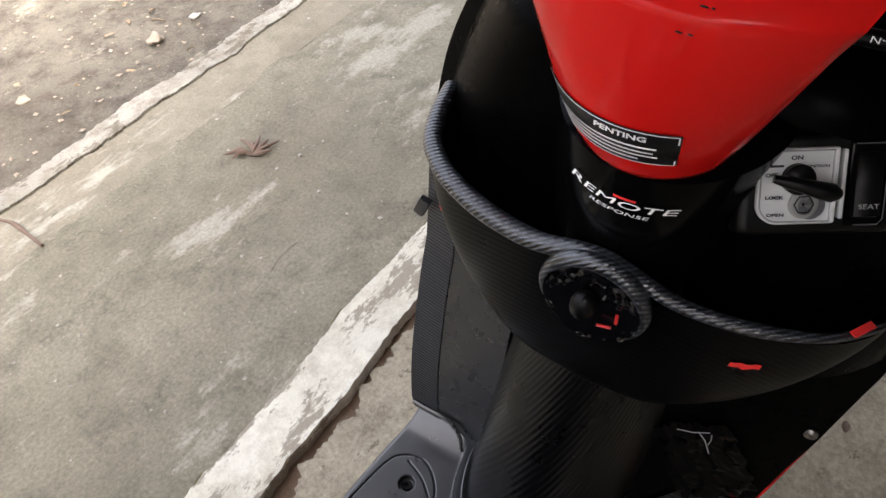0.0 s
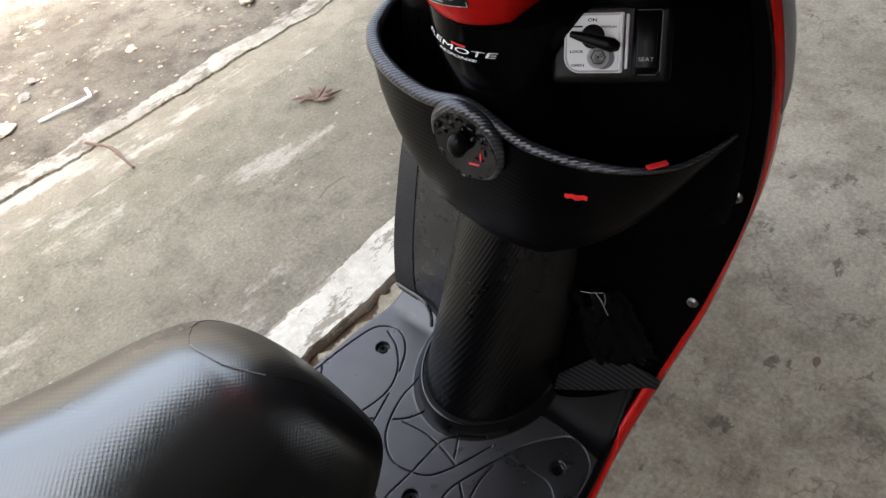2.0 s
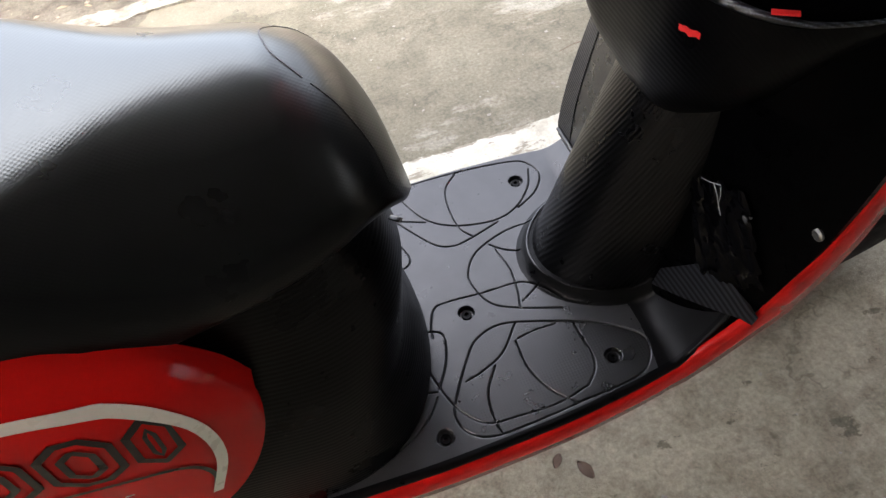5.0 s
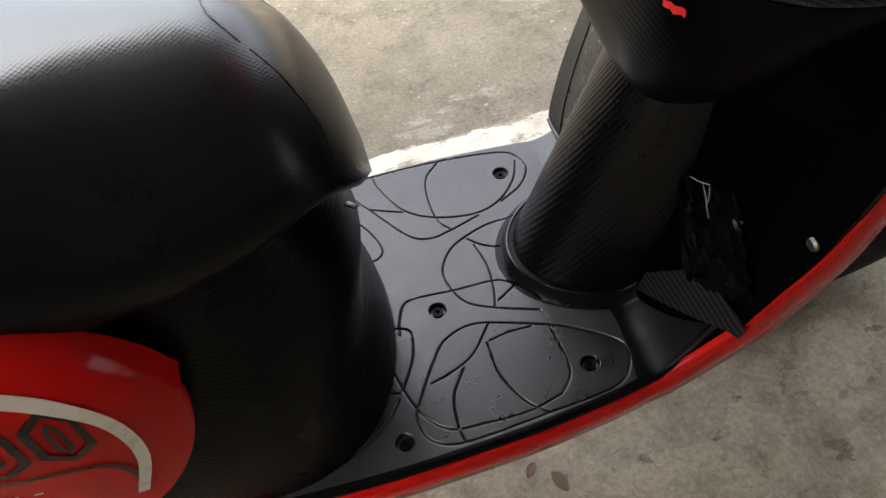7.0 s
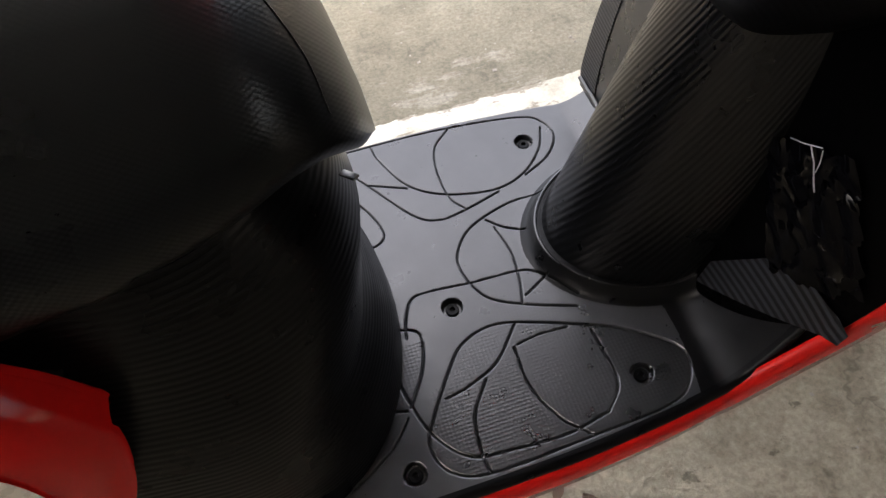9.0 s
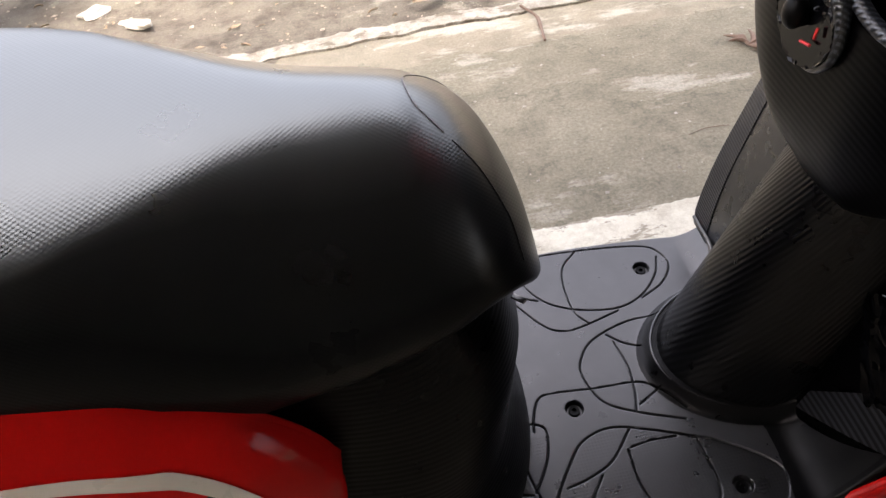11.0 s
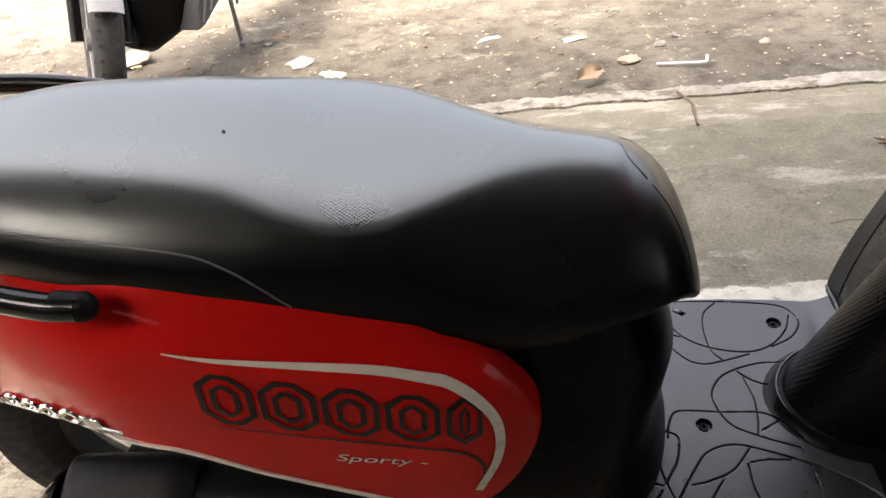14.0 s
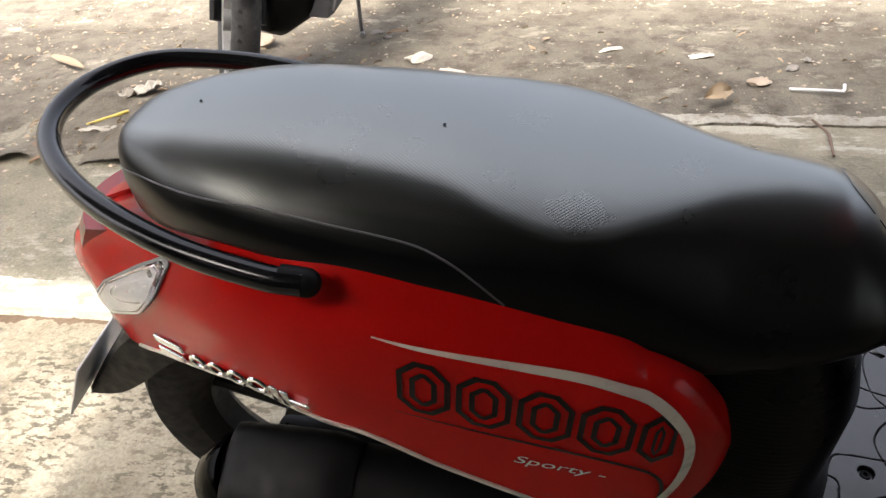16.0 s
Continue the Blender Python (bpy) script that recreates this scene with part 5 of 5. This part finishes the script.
txt_u = (Vector((0.0620, -0.0680, 0.8670)) - Vector((0.0620, -0.0920, 0.8690))).normalized()
txt_n = Vector((-0.8848, 0.0171, 0.4656))
txt_n = (txt_n - txt_u * txt_n.dot(txt_u)).normalized()
txt_v = txt_n.cross(txt_u)
txt_o = Vector((0.0620, -0.0830, 0.8680)) + txt_n * .0046
part("print", wrapped(moved(letters("K48A-N", .0040), Matrix.Diagonal((1.45, 1, 1, 1))), lambda u, w: txt_o + txt_u * u + txt_v * w), DECAL_WHITE, cable, "white printed code", 0)

# front indicator lens on the right and left edge
for s in (-1, 1):
    lens_rings, cup_rings = [], []
    for z in np.linspace(.699, .855, 20):
        k = max(0.02, math.sin(math.pi * (z - .695) / .19)) ** 0.5
        w = float(SH_W(z)) + 0.004
        xe = float(SH_X(z)) + 0.027
        for rows_, p, q in ((lens_rings, .0105, .008), (cup_rings, .008, .005)):
            rows_.append([(xe + p * k * math.cos(t), s * (w + q * k * math.sin(t)), z) for t in np.linspace(0, 2 * math.pi, 14, endpoint=False)])
    lamp = part("front_indicator", loft(cup_rings), REFLECTOR_DULL, scooter, "front turn indicator with a grey reflector")
    front_lens = part("lens", loft(lens_rings), LENS_CLEAR, lamp, "clear lens")
    front_lens.visible_shadow = False


# wheels
def wheel(xc, zc, r, w, name):
    tyre_p = [(r - .075, -w * .42), (r - .05, -w * .5), (r - .02, -w * .47), (r - .004, -w * .28), (r, 0), (r - .004, w * .28), (r - .02, w * .47), (r - .05, w * .5), (r - .075, w * .42)]
    wh = part(name, lathe(tyre_p, (xc, 0, zc), "y", 72, True), RUBBER, scooter, "black scooter tyre", 30)
    rim_p = [(r - .072, -w * .42), (r - .085, -w * .38), (r - .10, -w * .2), (r - .10, w * .2), (r - .085, w * .38), (r - .072, w * .42), (r - .080, w * .36), (r - .092, 0), (r - .080, -w * .36)]
    part("rim", lathe(rim_p, (xc, 0, zc), "y", 72, True), BLACK_MATT, wh, "black cast wheel rim")
    hub = [lathe([(0.045, -w * .3), (0.05, 0), (0.045, w * .3)], (xc, 0, zc), "y", 24)]
    for k in range(5):
        a = 2 * math.pi * k / 5 + .3
        d = np.array((math.cos(a), 0, math.sin(a)))
        hub.append(tube([np.array((xc, 0, zc)) + d * .04, np.array((xc, 0, zc)) + d * (r - .095)], [.016, .012], 8))
    part("spokes", join(*hub), BLACK_MATT, wh, "black five-spoke hub")
    return wh


wheel(-0.840, 0.250, 0.256, 0.095, "rear_wheel")
wheel(0.41, 0.252, 0.255, 0.085, "front_wheel")
rr = []
for a in np.linspace(radians(25), radians(150), 26):
    rr.append([(0.41 + r_ * math.cos(a), y_, 0.262 + r_ * math.sin(a)) for r_, y_ in ((0.285, -.06), (0.30, -.03), (0.303, 0), (0.30, .03), (0.285, .06), (0.28, .055), (0.29, 0), (0.28, -.055))])
part("front_fender", loft(rr), RED, scooter, "red front mudguard")
for s in (-1, 1):
    part("fork_leg", tube([(.30, s * .075, .52), (.41, s * .075, .252)], .017, 14), ALLOY, scooter, "alloy front fork leg")

# silencer, engine block, stand
mx = curve3([(-0.885, -.150, .325), (-0.85, -.158, .342), (-0.76, -.165, .352), (-0.62, -.165, .338), (-0.52, -.155, .315)], 40)
muff = part("silencer", tube(mx, list(np.interp(range(40), [0, 2, 6, 30, 39], [.030, .046, .050, .050, .036])), 28), BLACK_MATT, scooter, "matt black exhaust silencer")
hs = []
for p, r in zip(mx[3:24], [.044, .051] + [.0535] * 17 + [.051, .046]):
    ring = []
    for a in np.linspace(0, 2 * math.pi, 36, endpoint=False):
        c, q = math.cos(a), math.sin(a)
        c, q = math.copysign(abs(c) ** 0.55, c) * 1.02, math.copysign(abs(q) ** 0.55, q) * 0.94
        ring.append((p[0], p[1] - .004 + r * (c * .94 - q * .34), p[2] + .008 + r * (c * .34 + q * .94)))
    hs.append(ring)
part("heat_shield", loft(hs), BLACK_MATT, muff, "matt black plastic heat shield with rounded corners", 50)
part("end_cap", tube([(-0.918, -.163, .318), (-0.905, -.163, .322), (-0.872, -.163, .338), (-0.862, -.163, .342)], [.028, .040, .0535, .0540], 28), BLACK_GLOSS, muff, "glossy black end cap")
part("exhaust_pipe", tube(curve3([(-0.54, -.16, .35), (-0.46, -.13, .33), (-0.38, -.08, .24), (-0.36, -.02, .22)], 20), .016, 10), BLACK_MATT, muff, "black exhaust pipe")
part("swing_arm", join(block((0.36, 0.05, 0.085), (-0.68, -.085, .285), .015), block((0.32, 0.10, 0.14), (-0.60, .07, .29), .03, 3), ball((-0.50, 0.02, .28), (0.12, 0.1, 0.09))), BLACK_SATIN, scooter, "dark engine and swing arm")
part("shock_absorber", tube([(-0.80, .10, .33), (-0.76, .095, .58)], .025, 14), BLACK_GLOSS, scooter, "black rear shock absorber")
part("centre_stand", join(tube([(-0.46, .10, .20), (-0.52, .13, .022)], .011, 10), tube([(-0.46, -.10, .20), (-0.52, -.13, .002)], .011, 10), tube([(-0.50, -.12, .06), (-0.50, .12, .06)], .009, 10)), BLACK_SATIN, scooter, "black centre stand")


# ---------------------------------------------------------------- things on the ground
STONE_PALE = concrete("pale_stone", (0.5, 0.47, 0.41), (0.62, 0.58, 0.5), (0.4, 0.36, 0.3), 12, 0.5, 0.5, 0.4)
STONE_TAN = concrete("tan_stone", (0.36, 0.29, 0.22), (0.45, 0.38, 0.3), (0.3, 0.24, 0.18), 12, 0.5, 0.5, 0.4)
STONE_GREY = concrete("grey_stone", (0.2, 0.19, 0.17), (0.3, 0.28, 0.25), (0.15, 0.14, 0.12), 12, 0.5, 0.5, 0.4)
CRUMB = concrete("crumb_stone", (0.27, 0.245, 0.205), (0.42, 0.385, 0.33), (0.18, 0.16, 0.13), 12, 0.5, 0.5, 0.4)
LEAF_BROWN = paint("dry_leaf", (0.19, 0.11, 0.055), 0.6, 0.0, 0.6)
LEAF_DARK = paint("rotten_leaf", (0.15, 0.095, 0.065), 0.7, 0.0, 0.6)
STRAW = paint("yellow_straw", (0.6, 0.46, 0.1), 0.55, 0.0, 0.4)
LEAF_TAN = paint("pale_dry_leaf", (0.33, 0.245, 0.15), 0.7, 0.0, 0.8)
PAPER = paint("pale_scrap", (0.40, 0.37, 0.31), 0.7, 0.0, 0.9)


def stone_geo(seed, size, flat=0.6):
    g = ball((0, 0, 0), (1, 1, 1), 18, 12)
    rs = random.Random(seed)
    cuts = [(Vector((rs.uniform(-1, 1), rs.uniform(-1, 1), rs.uniform(-0.5, 1))).normalized(), rs.uniform(0.55, 0.8)) for _ in range(9)]
    v = []
    for p in g[0]:
        d = Vector(p)
        for nrm, far in cuts:
            d -= nrm * max(0.0, d.dot(nrm) - far)
        k = 1 + 0.35 * noise.noise(d * 1.3 + Vector((seed * 7.1, 0, 0))) + 0.12 * noise.noise(d * 3.7 + Vector((0, seed * 3.3, 0)))
        v.append((d.x * k * size[0], d.y * k * size[1], d.z * k * size[2] * flat))
    return v, g[1]


def stone(x, y, size, mat, label, seed, rot=0, name="stone", z=0.0):
    ob = part(name, stone_geo(seed, size), mat, None, "", 28)
    ob.matrix_basis = pose(x, y, z + size[2] * 0.35, 0, 0, rot)
    return tagged(ob, label, "stone", "stones on the earth")


stone(-1.16, 1.97, (.06, .042, .03), STONE_PALE, "pale flat stone lying on bare earth", 1, 30)
stone(-0.98, 1.82, (.068, .034, .026), STONE_PALE, "long pale stone lying on bare earth", 2, -15)
stone(1.077, 1.692, (.026, .017, .016), STONE_PALE, "small white stone beside the kerb", 3, 20)
stone(0.924, 1.703, (.038, .030, .022), STONE_TAN, "rounded tan stone beside the kerb", 4, 60)
stone(-1.50, 1.66, (.05, .045, .05), STONE_TAN, "rough tan stone beside the wheel", 14, 10)
stone(-1.83, 1.70, (.07, .05, .03), STONE_PALE, "pale flat stone beside the wheel", 15, 10)
stone(0.06, 1.74, (.045, .028, .02), STONE_TAN, "tan flat stone on bare earth", 5, 10)
stone(0.18, 1.86, (.026, .02, .018), STONE_GREY, "grey lump of rubble on bare earth", 6, 40)
stone(0.24, 1.93, (.022, .018, .014), STONE_GREY, "grey lump of rubble on bare earth", 7, 70)
stone(0.52, 1.80, (.024, .02, .014), STONE_TAN, "small tan stone on bare earth", 8, 0)
stone(-0.42, 2.05, (.05, .018, .012), STONE_PALE, "long pale chip of stone", 9, 25)
stone(-0.10, 1.98, (.05, .02, .012), STONE_PALE, "long pale chip of stone", 10, 15)
stone(-1.90, 2.13, (.085, .06, .055), STONE_TAN, "rough ochre rock beside the motorcycle wheel", 21, 25)
stone(-1.40, 2.28, (.030, .022, .016), STONE_GREY, "dark clod of earth by the side stand", 22, 10)
stone(-1.34, 2.22, (.022, .018, .014), STONE_GREY, "dark clod of earth by the side stand", 23, 50)
stone(1.25, 2.05, (.03, .028, .02), STONE_GREY, "grey stone on bare earth", 11, 15)

# loose grit and crumbs, too many to count
rg = random.Random(11)
gv, gf = [], []


def crumbs(n, x0, x1, y0, y1, smin, smax, z):
    for _ in range(n):
        x, y, s = rg.uniform(x0, x1), rg.uniform(y0, y1), smin + (smax - smin) * rg.random() ** 3
        a = rg.uniform(0, 6.28)
        base = len(gv)
        for dx, dy, dz in ((1, .2, 0), (-.1, .9, 0), (-1, -.1, 0), (.1, -.8, 0), (.1, .1, .45)):
            k = s * rg.uniform(.7, 1.3)
            gv.append((x + k * (dx * math.cos(a) - dy * math.sin(a)), y + k * (dx * math.sin(a) + dy * math.cos(a)), z + dz * k))
        gf.extend([(base, base + 1, base + 4), (base + 1, base + 2, base + 4), (base + 2, base + 3, base + 4), (base + 3, base, base + 4)])


crumbs(3200, -3.4, 2.2, 1.5, 3.4, .0015, .011, .001)
crumbs(500, -3.4, -1.3, .6, 1.9, .003, .016, .006)
tagged(part("grit", (gv[:], gf[:]), STONE_TAN, None, "", 0), "scattered tan grit over the earth", "grit", kind="stuff")
gv.clear(), gf.clear()
crumbs(260, -2.0, 2.0, .54, 1.4, .0015, .006, .002)
crumbs(140, -2.0, 1.5, -.9, .4, .0015, .005, .002)
crumbs(420, -3.4, 2.2, 1.5, 3.2, .002, .009, .001)
crumbs(160, -3.2, -1.3, .6, 1.9, .002, .009, .006)
tagged(part("crumbs", (gv[:], gf[:]), CRUMB, None, "", 0), "scattered pale crumbs over path and earth", "grit", kind="stuff")

gv.clear(), gf.clear()
crumbs(170, -1.2, 1.6, .55, 1.4, .002, .0065, .003)
crumbs(60, -1.8, 1.4, -.9, .38, .002, .005, .003)
tagged(part("petal_litter", (gv[:], gf[:]), PAPER, None, "", 0), "tiny pale petals and flakes strewn over the path", "litter", kind="stuff")


def leaf_geo(length, width, curl, n=10):
    v = []
    for i in range(n + 1):
        u = i / n
        w = width * math.sin(math.pi * min(1, u * 0.92 + 0.06)) ** 0.8
        for k in (-1, 0, 1):
            v.append((length * (u - .5), k * w / 2, curl * (math.sin(u * 3.1) * .6 + abs(k) * .5)))
    f = [(3 * i + k, 3 * i + k + 1, 3 * i + k + 4, 3 * i + k + 3) for i in range(n) for k in range(2)]
    top = len(v)
    v += [(p[0], p[1], p[2] - 0.0012) for p in v]
    f += [tuple(q + top for q in g[::-1]) for g in f]
    return v, f


def leaf(x, y, z, length, width, curl, rot, mat, label, tilt=0):
    ob = part("dry_leaf", leaf_geo(length, width, curl), mat, None, "", 60)
    ob.matrix_basis = pose(x, y, z, tilt, 0, rot)
    return tagged(ob, label, "leaf", "dry leaves")


def scrap(x, y, z, length, width, rot, seed, label):
    """A crumpled, torn piece of thin paper."""
    v, f, n = [], [], 12
    for i in range(n + 1):
        for j in range(n + 1):
            p, q = i / n - .5, j / n - .5
            k = 1 - .5 * max(0.0, noise.noise(Vector((math.atan2(q, p) * 1.7, seed * 3.1, 0.4)))) - .25 * abs(noise.noise(Vector((p * 9, q * 9, seed))))
            h = abs(noise.fractal(Vector((p * 4, q * 4, seed * 1.7)), 0.6, 2.3, 4)) * .30 * width
            v.append((p * k * length, q * k * width * (1 - .7 * abs(p)), h))
    f = [(i * (n + 1) + j, (i + 1) * (n + 1) + j, (i + 1) * (n + 1) + j + 1, i * (n + 1) + j + 1) for i in range(n) for j in range(n)]
    top = len(v)
    v += [(p[0], p[1], p[2] - .0008) for p in v]
    f += [tuple(q + top for q in g[::-1]) for g in f]
    ob = part("paper_scrap", (v, f), PAPER, None, "", 25)
    ob.matrix_basis = pose(x, y, z, 0, 0, rot)
    return tagged(ob, label, "litter")


rg = random.Random(29)
lv, lf = [], []
for k in range(420):
    far = k % 3
    x, y = (rg.uniform(-3.2, -1.5), rg.uniform(1.15, 2.9)) if far else (rg.uniform(-1.6, 1.6), rg.uniform(1.52, 2.7))
    g = leaf_geo(.010 + .036 * rg.random() ** 2, rg.uniform(.005, .018), rg.uniform(.001, .008), 4)
    g = [(p[0] * rg.uniform(.75, 1.25) + rg.uniform(-.003, .003), p[1] * rg.uniform(.4, 1.5), p[2]) for p in g[0]], g[1]
    m = pose(x, y, .012 if far else .004, rg.uniform(-25, 25), rg.uniform(-15, 15), rg.uniform(0, 360))
    o = len(lv)
    lv += [tuple(m @ Vector(p)) for p in g[0]]
    lf += [tuple(i + o for i in q) for q in g[1]]
tagged(part("leaf_litter", (lv, lf), LEAF_TAN, None, "", 60), "scattered crumbling tan leaf litter over the earth", "leaf litter", kind="stuff")
leaf(-0.095, 1.60, .022, .10, .055, .03, 35, LEAF_TAN, "curled brown dry leaf standing on earth", 40)
leaf(-2.69, 1.95, .012, .30, .05, .01, -30, LEAF_TAN, "long tan dry leaf on earth")
leaf(-1.30, 2.25, .012, .09, .03, .01, 15, LEAF_BROWN, "brown dry leaf on earth")
leaf(-1.62, 1.95, .012, .11, .04, .012, 70, LEAF_BROWN, "crumpled tan dry leaf on earth")
scrap(-2.17, 1.66, .008, .17, .11, 60, 3, "pale crumpled paper scrap on earth")
scrap(-2.12, 1.33, .010, .20, .05, 10, 5, "pale torn paper strip on the ground")
leaf(-2.22, 1.12, .01, .08, .02, .01, 60, LEAF_BROWN, "narrow brown dry leaf on the ground")
leaf(-2.30, 1.2, .01, .05, .03, .01, 20, LEAF_BROWN, "small tan dry leaf on the ground")
leaf(1.30, 1.72, .012, .08, .04, .01, 20, LEAF_DARK, "dark dry leaf beside the kerb")
leaf(-0.064, -.13, .006, .022, .012, .004, 50, LEAF_DARK, "small dark leaf scrap on concrete")
leaf(-0.035, -.155, .006, .03, .016, .004, 110, LEAF_DARK, "small dark leaf scrap on concrete")
leaf(0.50, -.30, .006, .02, .012, .004, 10, LEAF_DARK, "small dark leaf scrap on concrete")
# shrivelled frond on the path
for k in range(9):
    a = -60 + 24 * k
    x, y = 0.60 + 0.02 * (k % 3), 1.02 + 0.012 * (k % 4)
    if k == 0:
        frond = new("dry_frond")
        frond.matrix_basis = pose(0.61, 1.03, .004)
        tagged(frond, "shrivelled brown dry frond on the path", "leaf")
    p = curve3([(0, 0, .002), (.03 * math.cos(radians(a)), .03 * math.sin(radians(a)), .008), ((.055 + .02 * (k % 2)) * math.cos(radians(a + 12)), (.05 + .02 * (k % 2)) * math.sin(radians(a + 12)), .004)], 8)
    part("leaflet", tube(p + np.array((0.006 * (k % 3), 0, 0)), [.001, .003, .005, .006, .005, .004, .003, .001], 6), LEAF_DARK, frond)
twig = part("twig", tube(curve3([(0.34, .73, .003), (.38, .74, .004), (.43, .737, .003)], 10), .0008, 6), LEAF_DARK)
tagged(twig, "thin dark twig on the path", "twig")
# made-up bar laid where the path edge has a dark crack
crack = part("stick", tube(curve3([(0.165, 1.225, .012), (.172, 1.29, .014), (.178, 1.36, .014), (.15, 1.43, .02)], 14), [.004] * 5 + [.0055] * 4 + [.004] * 5, 6), LEAF_DARK)
tagged(crack, "dark bar standing in for a crack at the path edge", "stick")
rod = part("bent_rod", tube(curve3([(.135, 1.672, .010), (.20, 1.665, .010), (.275, 1.655, .010), (.292, 1.66, .010), (.303, 1.70, .012)], 24), .0050, 8), DECAL_WHITE)
tagged(rod, "bent white plastic rod on bare earth", "rod")
straw = part("straw", tube([(-2.21, 1.36, .012), (-2.11, 1.47, .014)], .006, 6), STRAW)
tagged(straw, "yellow plastic straw on the ground", "straw")

# ---------------------------------------------------------------- second scooter in the yard
moto = new("parked_motorcycle")
moto.matrix_basis = pose(-1.76, 1.60, 0, -16, 0, -60)
tagged(moto, "silver and black motorcycle parked on bare earth", "motorcycle")
tyre_p = [(.215, -.034)] + [(.242 + .043 * math.cos(a), .046 * math.sin(a)) for a in np.linspace(-1.7, 1.7, 15)] + [(.215, .034)]
mw = part("front_wheel", lathe(tyre_p, (0, 0, .285), "y", 72, True), DUSTY_RUBBER, moto, "dusty black tyre", 50)
for k in range(40):
    a = 2 * math.pi * k / 40
    g = join(*[moved(block((.004, .030, .010), (0, q * .019, 0), 0), Matrix.Rotation(-a, 4, "Y") @ Matrix.Translation((.2825 if abs(q) < .5 else .2795, 0, 0)) @ Matrix.Rotation(q * radians(28), 4, "X")) for q in (-1, 1)])
    part("tread_block", moved(g, Matrix.Translation((0, 0, .285))), DUSTY_RUBBER, mw, "", 0)
part("rim", lathe([(.218, -.034), (.20, -.03), (.195, .03), (.218, .034), (.205, 0)], (0, 0, .285), "y", 48, True), ALLOY, mw, "alloy rim")
part("hub", join(*[tube([(0.03 * math.cos(a), 0, .285 + .03 * math.sin(a)), (.2 * math.cos(a), 0, .285 + .2 * math.sin(a))], .013, 8) for a in np.linspace(0, 2 * math.pi, 5, endpoint=False)], lathe([(.035, -.05), (.035, .05)], (0, 0, .285), "y", 20)), ALLOY, mw, "spoked hub")
rr = []
for a in np.linspace(0.5, 2.4, 24):
    w = .050 + .035 * math.sin(min(1.0, max(0.0, (a - .75) / .8)) * math.pi / 2)
    rr.append([((.305 + .012 * math.cos(b)) * math.cos(a), w * math.sin(b) * 1.0, .29 + (.305 + .02 * math.cos(b)) * math.sin(a)) for b in np.linspace(-1.5, 1.5, 9)])
part("fender", loft([r + [(p[0] * .97, p[1] * .95, .29 + (p[2] - .29) * .97) for p in r[::-1]] for r in rr]), SILVER, moto, "silver front mudguard")
for s_ in (-1, 1):
    part("fork_leg", tube([(0.02, s_ * .075, .285), (-.16, s_ * .075, .75)], .020, 14), BLACK_SATIN, moto, "black fork leg")
# the bars are turned: the rest of the machine stands at an angle to its front wheel
TURN = Matrix.Rotation(radians(-46), 4, "Z")
rr = []
for x, zl, zt, w in ((-.08, .34, .85, .08), (-.13, .235, .82, .11), (-.19, .215, .80, .13), (-.28, .27, .72, .17), (-.38, .35, .68, .19), (-.48, .43, .66, .20), (-.6, .47, .66, .18), (-.85, .56, .82, .15), (-1.15, .68, .96, .12), (-1.4, .86, 1.04, .05)):
    rr.append([(x, w * math.copysign(abs(math.sin(b)) ** 0.7, math.sin(b)), (zl + zt) / 2 - (zt - zl) / 2 * math.copysign(abs(math.cos(b)) ** 0.7, math.cos(b))) for b in np.linspace(0, 2 * math.pi, 28, endpoint=False)])
part("body", moved(loft(rr), TURN), BLACK_SATIN, moto, "black lower body")
part("front_shield", moved(loft([[(-.10 - .12 * abs(y) / .22 - .25 * (z - .45), y, z) for y in np.linspace(-.2, .2, 9)] + [(-.13 - .12 * abs(y) / .22 - .25 * (z - .45), y, z) for y in np.linspace(.2, -.2, 9)] for z in np.linspace(.50, 1.0, 8)]), TURN), SILVER, moto, "silver front shield")
cover = part("engine_cover", moved(loft([[(x, y, z) for y, z in ((.10, zl), (.205, zl + .02), (.205, zt), (.10, zt))] for x, zl, zt in ((-.24, .30, .40), (-.28, .315, .50), (-.40, .42, .56), (-.46, .47, .58))]), TURN), GREY_PLASTIC, moto, "grey ribbed side cover")
for k in range(5):
    x = -.265 - .042 * k
    part("rib", moved(tube([(x, .206, .345 + .036 * k), (x - .012, .206, .43 + .028 * k)], .007, 6), TURN), ALLOY, cover, "dull silver rib")
rear = part("rear_wheel", moved(lathe(tyre_p, (-1.36, 0, .580), "y", 48, True), TURN), DUSTY_RUBBER, moto, "dusty black tyre", 30)
part("rim", moved(lathe([(.218, -.034), (.20, -.03), (.195, .03), (.218, .034), (.205, 0)], (-1.36, 0, .580), "y", 48, True), TURN), ALLOY, rear, "alloy rim")
part("side_stand", moved(join(tube([(-.55, .10, .46), (-.706, .082, .168)], .009, 10), tube([(-.57, .12, .46), (-.63, .11, .345)], .006, 8), tube([(-.73, .07, .168), (-.68, .10, .168)], .011, 8)), TURN), ALLOY, moto, "dull metal side stand")
part("seat", moved(loft([[(x, w * math.sin(b), z + .05 * math.cos(b)) for b in np.linspace(0, 2 * math.pi, 16, endpoint=False)] for x, w, z in ((-.55, .05, .76), (-.62, .11, .80), (-.85, .14, .86), (-1.15, .12, .99), (-1.35, .05, 1.06))]), TURN), SEAT_SIDE, moto, "black seat")
part("handlebar", tube([(-.28, -.33, 1.0), (-.24, 0, 1.02), (-.28, .33, 1.0)], .014, 10), BLACK_SATIN, moto, "black handlebar")
